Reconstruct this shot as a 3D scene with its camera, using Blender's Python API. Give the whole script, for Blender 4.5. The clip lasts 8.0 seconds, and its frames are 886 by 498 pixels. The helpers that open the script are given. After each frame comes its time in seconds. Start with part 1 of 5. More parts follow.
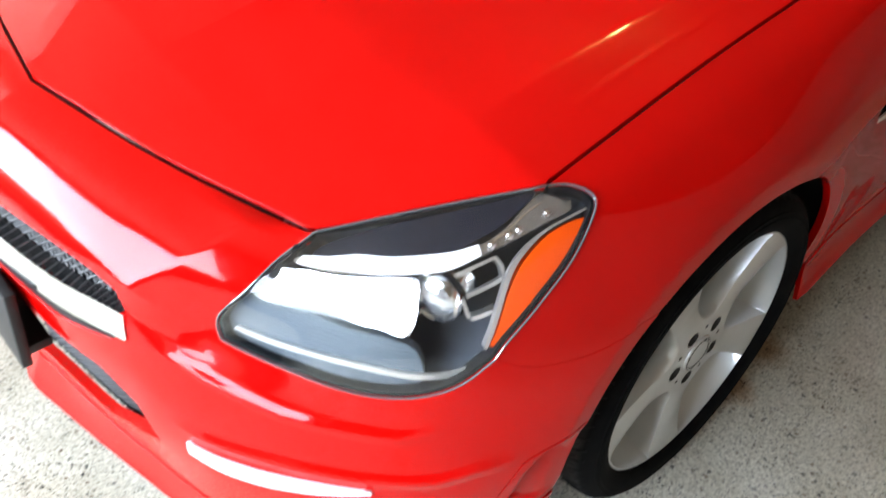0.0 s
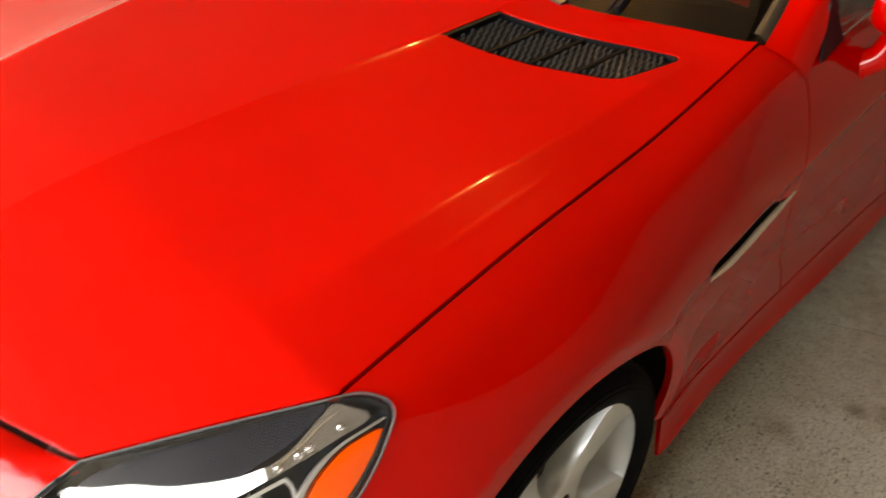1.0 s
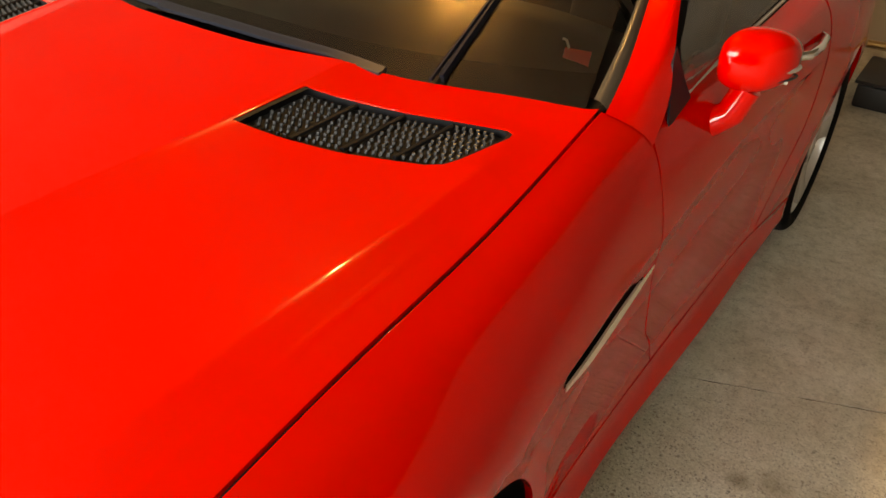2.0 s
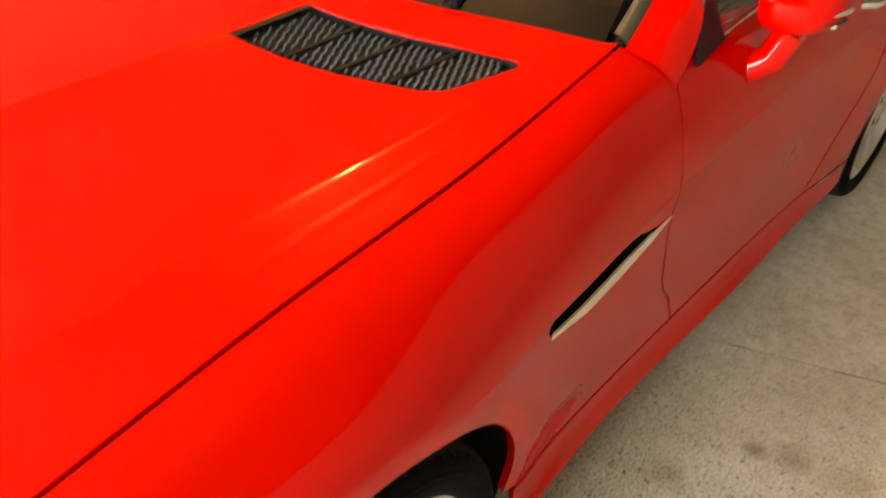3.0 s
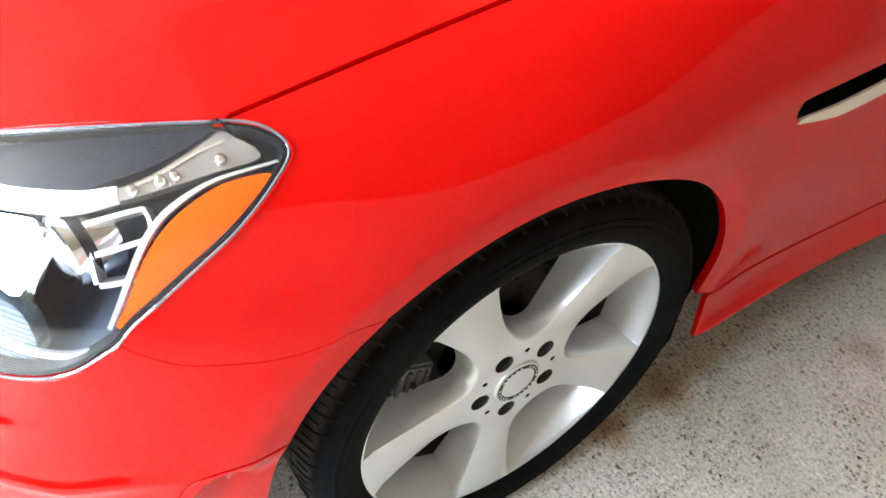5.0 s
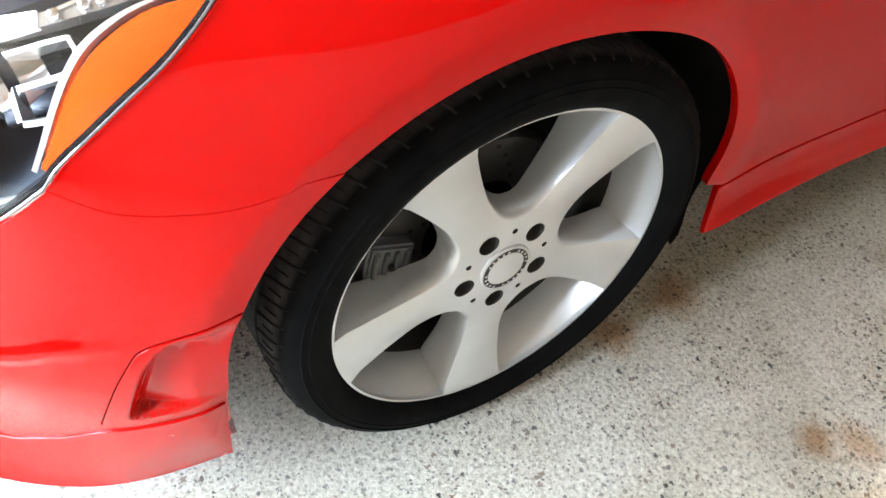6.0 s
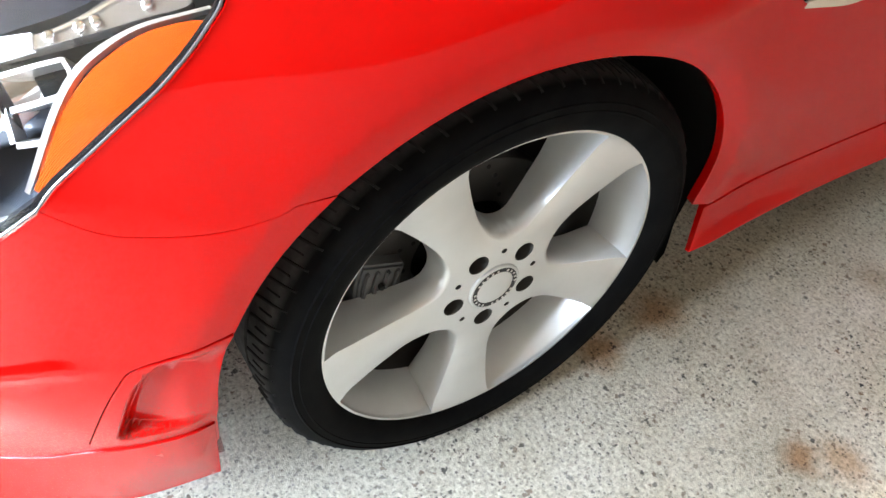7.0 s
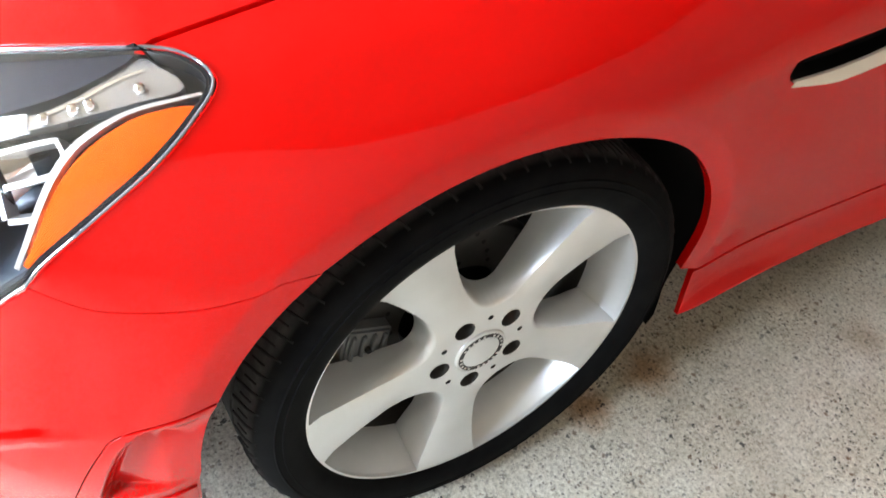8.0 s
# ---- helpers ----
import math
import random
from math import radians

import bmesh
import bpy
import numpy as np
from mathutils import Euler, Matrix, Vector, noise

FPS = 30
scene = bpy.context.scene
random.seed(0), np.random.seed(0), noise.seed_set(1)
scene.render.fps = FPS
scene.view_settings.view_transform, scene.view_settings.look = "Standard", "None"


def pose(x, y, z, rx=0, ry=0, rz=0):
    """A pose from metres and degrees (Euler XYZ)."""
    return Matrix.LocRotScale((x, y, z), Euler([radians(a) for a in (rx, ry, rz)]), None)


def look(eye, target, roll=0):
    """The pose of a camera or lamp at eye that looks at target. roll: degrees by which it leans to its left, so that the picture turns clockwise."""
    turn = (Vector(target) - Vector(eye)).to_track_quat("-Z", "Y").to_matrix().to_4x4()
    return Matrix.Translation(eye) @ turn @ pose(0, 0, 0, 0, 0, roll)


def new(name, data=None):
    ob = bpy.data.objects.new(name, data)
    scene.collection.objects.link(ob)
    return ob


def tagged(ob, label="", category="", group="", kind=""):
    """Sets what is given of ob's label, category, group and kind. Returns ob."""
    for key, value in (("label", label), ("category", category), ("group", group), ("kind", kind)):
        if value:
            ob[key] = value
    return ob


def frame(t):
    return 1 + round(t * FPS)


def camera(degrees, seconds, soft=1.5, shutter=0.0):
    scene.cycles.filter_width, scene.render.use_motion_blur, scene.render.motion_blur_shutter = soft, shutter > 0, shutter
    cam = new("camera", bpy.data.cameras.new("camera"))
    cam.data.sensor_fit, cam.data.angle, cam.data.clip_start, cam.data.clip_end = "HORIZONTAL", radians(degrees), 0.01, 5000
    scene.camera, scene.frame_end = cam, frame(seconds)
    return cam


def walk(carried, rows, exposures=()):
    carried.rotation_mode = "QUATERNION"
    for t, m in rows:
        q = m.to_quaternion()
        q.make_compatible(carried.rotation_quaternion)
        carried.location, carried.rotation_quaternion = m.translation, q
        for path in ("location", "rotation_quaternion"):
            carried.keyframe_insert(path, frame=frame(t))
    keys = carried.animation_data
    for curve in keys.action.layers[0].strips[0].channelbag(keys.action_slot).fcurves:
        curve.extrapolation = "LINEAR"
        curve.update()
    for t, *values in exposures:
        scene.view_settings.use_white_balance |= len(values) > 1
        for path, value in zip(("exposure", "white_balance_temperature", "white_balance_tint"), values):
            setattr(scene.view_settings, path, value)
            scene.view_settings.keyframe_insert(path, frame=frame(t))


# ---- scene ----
# ---- camera ----
cam = camera(56.54, 8.0, soft=1.5, shutter=0.3)
PATH = [
    (0.0, 1.258, -0.992, 1.385, 48.74, -1.51, 47.92),
    (0.5, 1.257, -0.865, 1.438, 52.33, -2.11, 46.64),
    (1.0, 1.269, -0.779, 1.444, 55.86, -2.73, 42.30),
    (1.2, 1.251, -0.729, 1.430, 56.83, -3.37, 38.86),
    (1.5, 1.225, -0.649, 1.433, 56.55, -3.78, 35.85),
    (1.7, 1.191, -0.585, 1.439, 58.12, -3.64, 33.54),
    (2.8, 1.248, -0.396, 1.417, 57.62, -2.12, 35.14),
    (3.0, 1.270, -0.407, 1.396, 54.41, -3.88, 39.71),
    (3.5, 1.303, -0.473, 1.377, 50.42, -2.21, 44.31),
    (4.0, 1.322, -0.548, 1.345, 44.27, -0.69, 44.51),
    (4.2, 1.330, -0.575, 1.334, 43.70, -0.93, 45.26),
    (5.3, 1.366, -0.496, 1.145, 47.51, -5.14, 59.98),
    (5.5, 1.382, -0.478, 1.110, 46.86, -3.91, 60.10),
    (6.0, 1.392, -0.470, 1.099, 42.56, -4.01, 59.36),
    (6.5, 1.386, -0.475, 1.104, 42.89, -4.67, 58.82),
    (7.0, 1.385, -0.476, 1.109, 43.42, -5.00, 58.72),
    (7.5, 1.375, -0.470, 1.114, 43.66, -5.29, 58.73),
    (8.0, 1.367, -0.447, 1.157, 44.85, -5.81, 59.98),
]
# seconds, stops, kelvin, tint
EXPOSURE = [(0.0, 0.50, 6450, 10), (0.5, 0.47, 7050, 10), (1.0, 0.46, 8300, 10), (1.5, 0.57, 9200, 10), (1.7, 0.64, 9300, 10), (2.8, 1.42, 9200, 10), (3.0, 1.46, 8900, 10),
            (3.5, 1.58, 7500, 10), (4.0, 1.67, 6650, 10), (5.5, 1.69, 6350, 10), (8.0, 1.72, 6350, 10)]
walk(cam, [(t, pose(x, y, z, a, b, c)) for t, x, y, z, a, b, c in PATH], EXPOSURE)

# ---- light ----
world = bpy.data.worlds.new("world")
scene.world = world
world.use_nodes = True
sky = world.node_tree.nodes.new("ShaderNodeTexSky")
sky.sky_type, sky.sun_disc = "NISHITA", False
sky.sun_elevation, sky.sun_rotation = radians(52), radians(28)
world.node_tree.links.new(sky.outputs[0], world.node_tree.nodes["Background"].inputs[0])
world.node_tree.nodes["Background"].inputs[1].default_value = 0.15


def lamp(name, kind, energy, colour, m, **more):
    data = bpy.data.lights.new(name, kind)
    data.energy, data.color = energy, colour
    if "size" in more:
        data.shape, data.size, data.size_y = "RECTANGLE", more["size"], more["size_y"]
    if "angle" in more:
        data.angle = more["angle"]
    if "radius" in more:
        data.shadow_soft_size = more["radius"]
    ob = new(name, data)
    ob.matrix_world = m
    return ob


lamp("sun", "SUN", 3.0, (1.0, 0.95, 0.88), look((3.4, 6.4, 9.3), (0, 0, 0)), angle=radians(0.6))
lamp("door_daylight", "AREA", 400.0, (0.85, 0.965, 1.12), look((-1.27, -3.3, 1.54), (-1.27, 0.0, 1.2)), size=5.46, size_y=1.36)
lamp("bulb_light", "POINT", 34.0, (1.0, 0.58, 0.20), pose(0.03, 1.03, 2.35), radius=0.035)

# ---- materials ----


def material(name, colour=(0.8, 0.8, 0.8), rough=0.5, metal=0.0, **more):
    m = bpy.data.materials.new(name)
    m.use_nodes = True
    b = m.node_tree.nodes["Principled BSDF"]
    b.inputs["Base Color"].default_value = (*colour, 1)
    b.inputs["Roughness"].default_value = rough
    b.inputs["Metallic"].default_value = metal
    for key, value in more.items():
        b.inputs[key.replace("_", " ")].default_value = value
    return m


def node(m, kind, **sets):
    n = m.node_tree.nodes.new(kind)
    for key, value in sets.items():
        n.inputs[key.replace("_", " ")].default_value = value
    return n


def link(m, a, b):
    m.node_tree.links.new(a, b)


def place_of(m, scale=(1, 1, 1)):
    tc = node(m, "ShaderNodeTexCoord")
    mp = node(m, "ShaderNodeMapping")
    mp.inputs["Scale"].default_value = scale
    link(m, tc.outputs["Object"], mp.inputs[0])
    return mp.outputs[0]


def tones(m, factor, stops):
    r = node(m, "ShaderNodeValToRGB")
    while len(r.color_ramp.elements) < len(stops):
        r.color_ramp.elements.new(0.5)
    for e, (p, c) in zip(r.color_ramp.elements, stops):
        e.position, e.color = p, (*c, 1)
    link(m, factor, r.inputs[0])
    return r.outputs[0]


def grain(m, scale, detail=4.0, rough=0.6, vector=None):
    n = node(m, "ShaderNodeTexNoise", Scale=scale, Detail=detail, Roughness=rough)
    link(m, vector if vector is not None else place_of(m), n.inputs["Vector"])
    return n.outputs["Fac"]


def relief(m, height, strength=0.2, distance=0.002):
    b = node(m, "ShaderNodeBump", Strength=strength, Distance=distance)
    link(m, height, b.inputs["Height"])
    link(m, b.outputs[0], m.node_tree.nodes["Principled BSDF"].inputs["Normal"])


def mixed(m, factor, a, b, mode="MIX"):
    n = m.node_tree.nodes.new("ShaderNodeMix")
    n.data_type, n.blend_type = "RGBA", mode
    for sock, value in ((n.inputs[0], factor), (n.inputs[6], a), (n.inputs[7], b)):
        if hasattr(value, "is_linked"):
            link(m, value, sock)
        elif isinstance(value, tuple):
            sock.default_value = (*value, 1)
        else:
            sock.default_value = value
    return n.outputs[2]


def base(m):
    return m.node_tree.nodes["Principled BSDF"].inputs


PAINT = material("red_paint", (0.58, 0.004, 0.003), 0.5, 0.0, Specular_IOR_Level=0.0, Coat_Weight=1.0, Coat_Roughness=0.02, Coat_IOR=1.35)
link(PAINT, tones(PAINT, grain(PAINT, 3.0), [(0.3, (0.51, 0.0012, 0.0008)), (0.7, (0.57, 0.0018, 0.0012))]), base(PAINT)["Base Color"])
film = tones(PAINT, grain(PAINT, 9.0, 8.0, 0.7), [(0.42, (0.034,) * 3), (0.75, (0.065,) * 3)])
link(PAINT, film, base(PAINT)["Coat Roughness"])

# the front bumper's paint, with road dirt thrown up low down
BUMPERPAINT = material("road_dusted_red_paint", (0.55, 0.004, 0.003), 0.5, 0.0, Specular_IOR_Level=0.0, Coat_Weight=1.0, Coat_IOR=1.35)
low = node(BUMPERPAINT, "ShaderNodeSeparateXYZ")
link(BUMPERPAINT, place_of(BUMPERPAINT), low.inputs[0])
band = node(BUMPERPAINT, "ShaderNodeMapRange", From_Min=.40, From_Max=.30, To_Max=.22)
link(BUMPERPAINT, low.outputs["Z"], band.inputs["Value"])
spray = node(BUMPERPAINT, "ShaderNodeMath")
link(BUMPERPAINT, grain(BUMPERPAINT, 330.0, 4.0, 0.75), spray.inputs[0])
link(BUMPERPAINT, band.outputs[0], spray.inputs[1])
dirt = tones(BUMPERPAINT, spray.outputs[0], [(0.70, (0.0,) * 3), (0.86, (0.75,) * 3)])
red = tones(BUMPERPAINT, grain(BUMPERPAINT, 3.0), [(0.3, (0.51, 0.0012, 0.0008)), (0.7, (0.57, 0.0018, 0.0012))])
link(BUMPERPAINT, mixed(BUMPERPAINT, dirt, red, (0.16, 0.045, 0.03)), base(BUMPERPAINT)["Base Color"])
link(BUMPERPAINT, tones(BUMPERPAINT, spray.outputs[0], [(0.5, (0.045,) * 3), (0.75, (0.22,) * 3)]), base(BUMPERPAINT)["Coat Roughness"])

GRIMY = material("dusty_red_paint", (0.72, 0.006, 0.004), 0.5, 0.0, Specular_IOR_Level=0.0, Coat_Weight=1.0, Coat_IOR=1.42)
specks = tones(GRIMY, grain(GRIMY, 420.0, 3.0, 0.7), [(0.60, (0.0,) * 3), (0.68, (1.0,) * 3)])
link(GRIMY, mixed(GRIMY, specks, (0.50, 0.0016, 0.0012), (0.16, 0.02, 0.014)), base(GRIMY)["Base Color"])
link(GRIMY, tones(GRIMY, grain(GRIMY, 14.0, 8.0, 0.7), [(0.35, (0.10,) * 3), (0.7, (0.30,) * 3)]), base(GRIMY)["Coat Roughness"])

FLOOR = material("concrete", (0.4, 0.38, 0.35), 0.8)


def stones(m, scale, stops):
    """Small stones of many tones."""
    cells = node(m, "ShaderNodeTexVoronoi", Scale=scale)
    link(m, place_of(m), cells.inputs["Vector"])
    split = node(m, "ShaderNodeSeparateColor")
    link(m, cells.outputs["Color"], split.inputs[0])
    return tones(m, split.outputs[0], stops), cells.outputs["Distance"]


def scattered(m, scale, share, lo, hi, wobble):
    """A mask of separate pebbles of uneven outline: a share of the cells at this scale."""
    push = node(m, "ShaderNodeTexNoise", Scale=scale * 2.2, Detail=2.0)
    link(m, place_of(m), push.inputs["Vector"])
    moved = node(m, "ShaderNodeMix")
    moved.data_type, moved.blend_type = "RGBA", "LINEAR_LIGHT"
    moved.inputs[0].default_value = wobble
    link(m, place_of(m), moved.inputs[6])
    link(m, push.outputs["Color"], moved.inputs[7])
    cells = node(m, "ShaderNodeTexVoronoi", Scale=scale)
    link(m, moved.outputs[2], cells.inputs["Vector"])
    split = node(m, "ShaderNodeSeparateColor")
    link(m, cells.outputs["Color"], split.inputs[0])
    chosen = tones(m, split.outputs[0], [(share - .004, (1.0,) * 3), (share, (0.0,) * 3)])
    size = node(m, "ShaderNodeMath")
    size.operation = "MULTIPLY_ADD"
    link(m, split.outputs[1], size.inputs[0])
    size.inputs[1].default_value = .22
    link(m, cells.outputs["Distance"], size.inputs[2])
    shape = tones(m, size.outputs[0], [(lo, (1.0,) * 3), (hi, (0.0,) * 3)])
    return mixed(m, 1.0, shape, chosen, "MULTIPLY"), split.outputs[2]


sand = tones(FLOOR, grain(FLOOR, 130.0, 8.0, 0.80), [(0.36, (0.32, 0.305, 0.25)), (0.45, (0.63, 0.61, 0.52)), (0.54, (0.80, 0.78, 0.69)), (0.66, (0.95, 0.935, 0.86))])
bits, _ = stones(FLOOR, 210.0, [(0.0, (0.42, 0.40, 0.36)), (0.16, (0.74, 0.71, 0.64)), (0.6, (0.95, 0.94, 0.90)), (1.0, (1.0, 1.0, 0.97))])
gritty = mixed(FLOOR, 0.75, sand, bits, "MULTIPLY")
big, big_tone = scattered(FLOOR, 88.0, .24, .40, .43, .006)
tiny, _ = scattered(FLOOR, 165.0, .28, .42, .47, .003)
dark_stone = tones(FLOOR, big_tone, [(0.0, (0.03, 0.029, 0.028)), (0.6, (0.075, 0.068, 0.06)), (1.0, (0.24, 0.16, 0.10))])
pebbled = mixed(FLOOR, big, mixed(FLOOR, tiny, gritty, (0.11, 0.10, 0.085)), dark_stone)
cement = tones(FLOOR, grain(FLOOR, 26.0, 10.0, 0.72), [(0.32, (0.46, 0.435, 0.365)), (0.5, (0.72, 0.69, 0.60)), (0.68, (0.86, 0.83, 0.745))])
where = node(FLOOR, "ShaderNodeSeparateXYZ")
link(FLOOR, place_of(FLOOR), where.inputs[0])
smooth_part = node(FLOOR, "ShaderNodeMapRange", From_Min=0.7, From_Max=1.5)
link(FLOOR, where.outputs["Y"], smooth_part.inputs["Value"])
worn = tones(FLOOR, grain(FLOOR, 4.2, 6.0), [(0.42, (0.55,) * 3), (0.60, (1.0,) * 3)])
bare = mixed(FLOOR, worn, sand, pebbled)
mottled = mixed(FLOOR, smooth_part.outputs[0], bare, mixed(FLOOR, 0.30, cement, pebbled))
blot = tones(FLOOR, grain(FLOOR, 1.7, 7.0, 0.65), [(0.32, (0.60, 0.575, 0.52)), (0.46, (0.84, 0.82, 0.77)), (0.60, (1.0, 1.0, 1.0))])
dirty_shaded = mixed(FLOOR, 1.0, mottled, blot, "MULTIPLY")


def stain_or_shade_at(m, x, y, size, under, tint, wobble=0.6):
    """A blotch with a ragged edge at x, y."""
    off = node(m, "ShaderNodeVectorMath")
    off.operation = "DISTANCE"
    link(m, place_of(m), off.inputs[0])
    off.inputs[1].default_value = (x, y, 0)
    soft = node(m, "ShaderNodeMath")
    soft.operation = "MULTIPLY_ADD"
    link(m, grain(m, 22.0 * 0.05 / size, 6.0, 0.7), soft.inputs[0])
    soft.inputs[1].default_value = wobble * size * 2
    link(m, off.outputs["Value"], soft.inputs[2])
    shape = node(m, "ShaderNodeMapRange", From_Min=size * 1.7, From_Max=size * 0.9)
    link(m, soft.outputs[0], shape.inputs["Value"])
    return mixed(m, shape.outputs[0], under, mixed(m, 1.0, under, tint, "MULTIPLY"))


# floor stains; the last two paint the rusty shade beside the front tyre
for sx, sy, size, tint in ((1.17, .425, .04, (0.62, 0.42, 0.28)), (1.21, .485, .05, (0.80, 0.62, 0.48)), (1.09, 1.06, .035, (0.62, 0.58, 0.52)),
                           (1.16, 1.10, .05, (0.70, 0.66, 0.60)), (1.30, 1.12, .07, (0.78, 0.72, 0.64)), (.97, .86, .05, (0.75, 0.70, 0.63)), (1.45, 2.1, .12, (0.72, 0.60, 0.45)), (.86, .27, .05, (0.72, 0.52, 0.38)), (.84, .42, .06, (0.75, 0.56, 0.42))):
    dirty_shaded = stain_or_shade_at(FLOOR, sx, sy, size, dirty_shaded, tint)
link(FLOOR, dirty_shaded, base(FLOOR)["Base Color"])
relief(FLOOR, grain(FLOOR, 130.0, 8.0, 0.80), 0.8, 0.005)

RUBBER = material("tyre_rubber", (0.008, 0.008, 0.009), 0.75, Specular_IOR_Level=0.05)
hoop = node(RUBBER, "ShaderNodeVectorMath")
hoop.operation = "LENGTH"
link(RUBBER, place_of(RUBBER, (0, 1, 1)), hoop.inputs[0])
tread = node(RUBBER, "ShaderNodeMapRange", From_Min=.3095, From_Max=.3135)
link(RUBBER, hoop.outputs["Value"], tread.inputs["Value"])
wall_tone = tones(RUBBER, grain(RUBBER, 30.0), [(0.35, (0.0025, 0.0025, 0.003)), (0.7, (0.006, 0.006, 0.006))])
scuffs = tones(RUBBER, grain(RUBBER, 120.0, 6.0, 0.8), [(0.70, (0.0,) * 3), (0.76, (1.0,) * 3)])
wall_tone = mixed(RUBBER, scuffs, wall_tone, (0.05, 0.048, 0.045))
tread_tone = tones(RUBBER, grain(RUBBER, 45.0, 6.0), [(0.35, (0.035, 0.035, 0.036)), (0.7, (0.070, 0.069, 0.067))])
link(RUBBER, mixed(RUBBER, tread.outputs[0], wall_tone, tread_tone), base(RUBBER)["Base Color"])
relief(RUBBER, grain(RUBBER, 400.0), 0.15, 0.001)
SILVER = material("silver_wheel_paint", (0.66, 0.67, 0.68), 0.33, 0.55, Coat_Weight=0.6, Coat_Roughness=0.08)
link(SILVER, tones(SILVER, grain(SILVER, 14.0, 6.0), [(0.3, (0.63, 0.645, 0.65)), (0.7, (0.70, 0.712, 0.718))]), base(SILVER)["Base Color"])
STEEL = material("bare_steel", (0.055, 0.052, 0.05), 0.5, 0.8)
relief(STEEL, grain(STEEL, 90.0), 0.1)
# dark metal: brake dust, and the shade deep in the wheel put into its colour
DUSTSHADE = material("dusty_shaded_metal", (0.045, 0.042, 0.04), 0.6, 0.3)
VENTBLACK = material("vent_black", (0.006, 0.0065, 0.008), 0.3, Specular_IOR_Level=0.15)
MASK = material("lamp_mask", (0.006, 0.007, 0.012), 0.4, Specular_IOR_Level=0.1)
BLADE = material("champagne_blade", (0.80, 0.72, 0.62), 0.42, 0.35)
PILLARTRIM = material("brown_black_trim", (0.03, 0.023, 0.016), 0.3)
CALIPER = material("grey_cast_alloy", (0.14, 0.145, 0.15), 0.5, 0.5)
relief(CALIPER, grain(CALIPER, 160.0), 0.2, 0.001)
CAST = material("cast_iron", (0.05, 0.05, 0.052), 0.6, 0.4)
CHROME = material("chrome", (0.82, 0.83, 0.84), 0.07, 1.0)
SMOKED = material("smoked_silver_bar", (0.40, 0.385, 0.37), 0.22, 0.9)
LENSBALL = material("projector_glass", (0.80, 0.83, 0.86), 0.04, 0.85)
SATIN = material("satin_aluminium", (0.72, 0.71, 0.69), 0.28, 0.9)
BLACK = material("black_plastic", (0.012, 0.012, 0.013), 0.45)
relief(BLACK, grain(BLACK, 300.0), 0.12, 0.001)
GLOSSBLACK = material("gloss_black_trim", (0.008, 0.009, 0.013), 0.15)
GLOSSBEAD = material("gloss_black_bead", (0.10, 0.10, 0.11), 0.12, Coat_Weight=1.0, Coat_IOR=2.0, Coat_Roughness=0.05)
SEAL = material("black_rubber_seal", (0.004, 0.004, 0.005), 0.6, Specular_IOR_Level=0.15)
SLATE = material("slate_rubber", (0.004, 0.0045, 0.006), 0.6, Specular_IOR_Level=0.12)
LINER = material("wheel_well_lining", (0.004, 0.004, 0.004), 0.95, Specular_IOR_Level=0.15)
GAPBLACK = material("shadow_gap", (0.006, 0.006, 0.006), 0.9)
AMBER = material("amber_reflector", (0.90, 0.13, 0.0), 0.6, 0.0, Specular_IOR_Level=0.05)
ribs = node(AMBER, "ShaderNodeTexWave", Scale=300.0, Distortion=0.0)
link(AMBER, place_of(AMBER, (1, .35, .25)), ribs.inputs["Vector"])
link(AMBER, mixed(AMBER, ribs.outputs["Fac"], (0.70, 0.075, 0.0), (0.62, 0.046, 0.0)), base(AMBER)["Base Color"])
relief(AMBER, ribs.outputs["Fac"], 0.35, 0.0012)
GLASS = material("clear_lens", (1, 1, 1), 0.0, 0.0, Transmission_Weight=1.0, IOR=1.42)


def thin_glass(name, tint):
    """A pane: clear straight through, with its mirror gloss on top."""
    m = bpy.data.materials.new(name)
    m.use_nodes = True
    clear = node(m, "ShaderNodeBsdfTransparent", Color=(*tint, 1))
    gloss = node(m, "ShaderNodeBsdfGlossy", Roughness=0.0)
    edge = node(m, "ShaderNodeFresnel", IOR=1.75)
    mix = node(m, "ShaderNodeMixShader")
    link(m, edge.outputs[0], mix.inputs[0])
    link(m, clear.outputs[0], mix.inputs[1])
    link(m, gloss.outputs[0], mix.inputs[2])
    link(m, mix.outputs[0], m.node_tree.nodes["Material Output"].inputs["Surface"])
    return m


WINDOW = thin_glass("car_glass", (0.84, 0.89, 0.86))
REFLECT = material("lamp_reflector", (0.9, 0.91, 0.93), 0.12, 1.0)
LAMPGREY = material("lamp_housing_grey", (0.03, 0.038, 0.05), 0.35, 0.2)
BEZEL = material("lamp_bezel", (0.060, 0.076, 0.088), 0.5, 0.0, Specular_IOR_Level=0.2)
fluting = node(BEZEL, "ShaderNodeTexWave", Scale=55.0, Distortion=0.0)
fluting.bands_direction = "Z"
link(BEZEL, place_of(BEZEL), fluting.inputs["Vector"])
relief(BEZEL, fluting.outputs["Fac"], 0.5, 0.002)
CABIN = material("cabin_trim", (0.02, 0.019, 0.018), 0.6)
LEATHER = material("tan_leather", (0.30, 0.18, 0.09), 0.5)
PLASTER = material("garage_wall", (0.25, 0.20, 0.15), 0.85)
link(PLASTER, tones(PLASTER, grain(PLASTER, 2.5, 6.0), [(0.3, (0.19, 0.155, 0.115)), (0.7, (0.29, 0.24, 0.185))]), base(PLASTER)["Base Color"])
relief(PLASTER, grain(PLASTER, 60.0), 0.2)
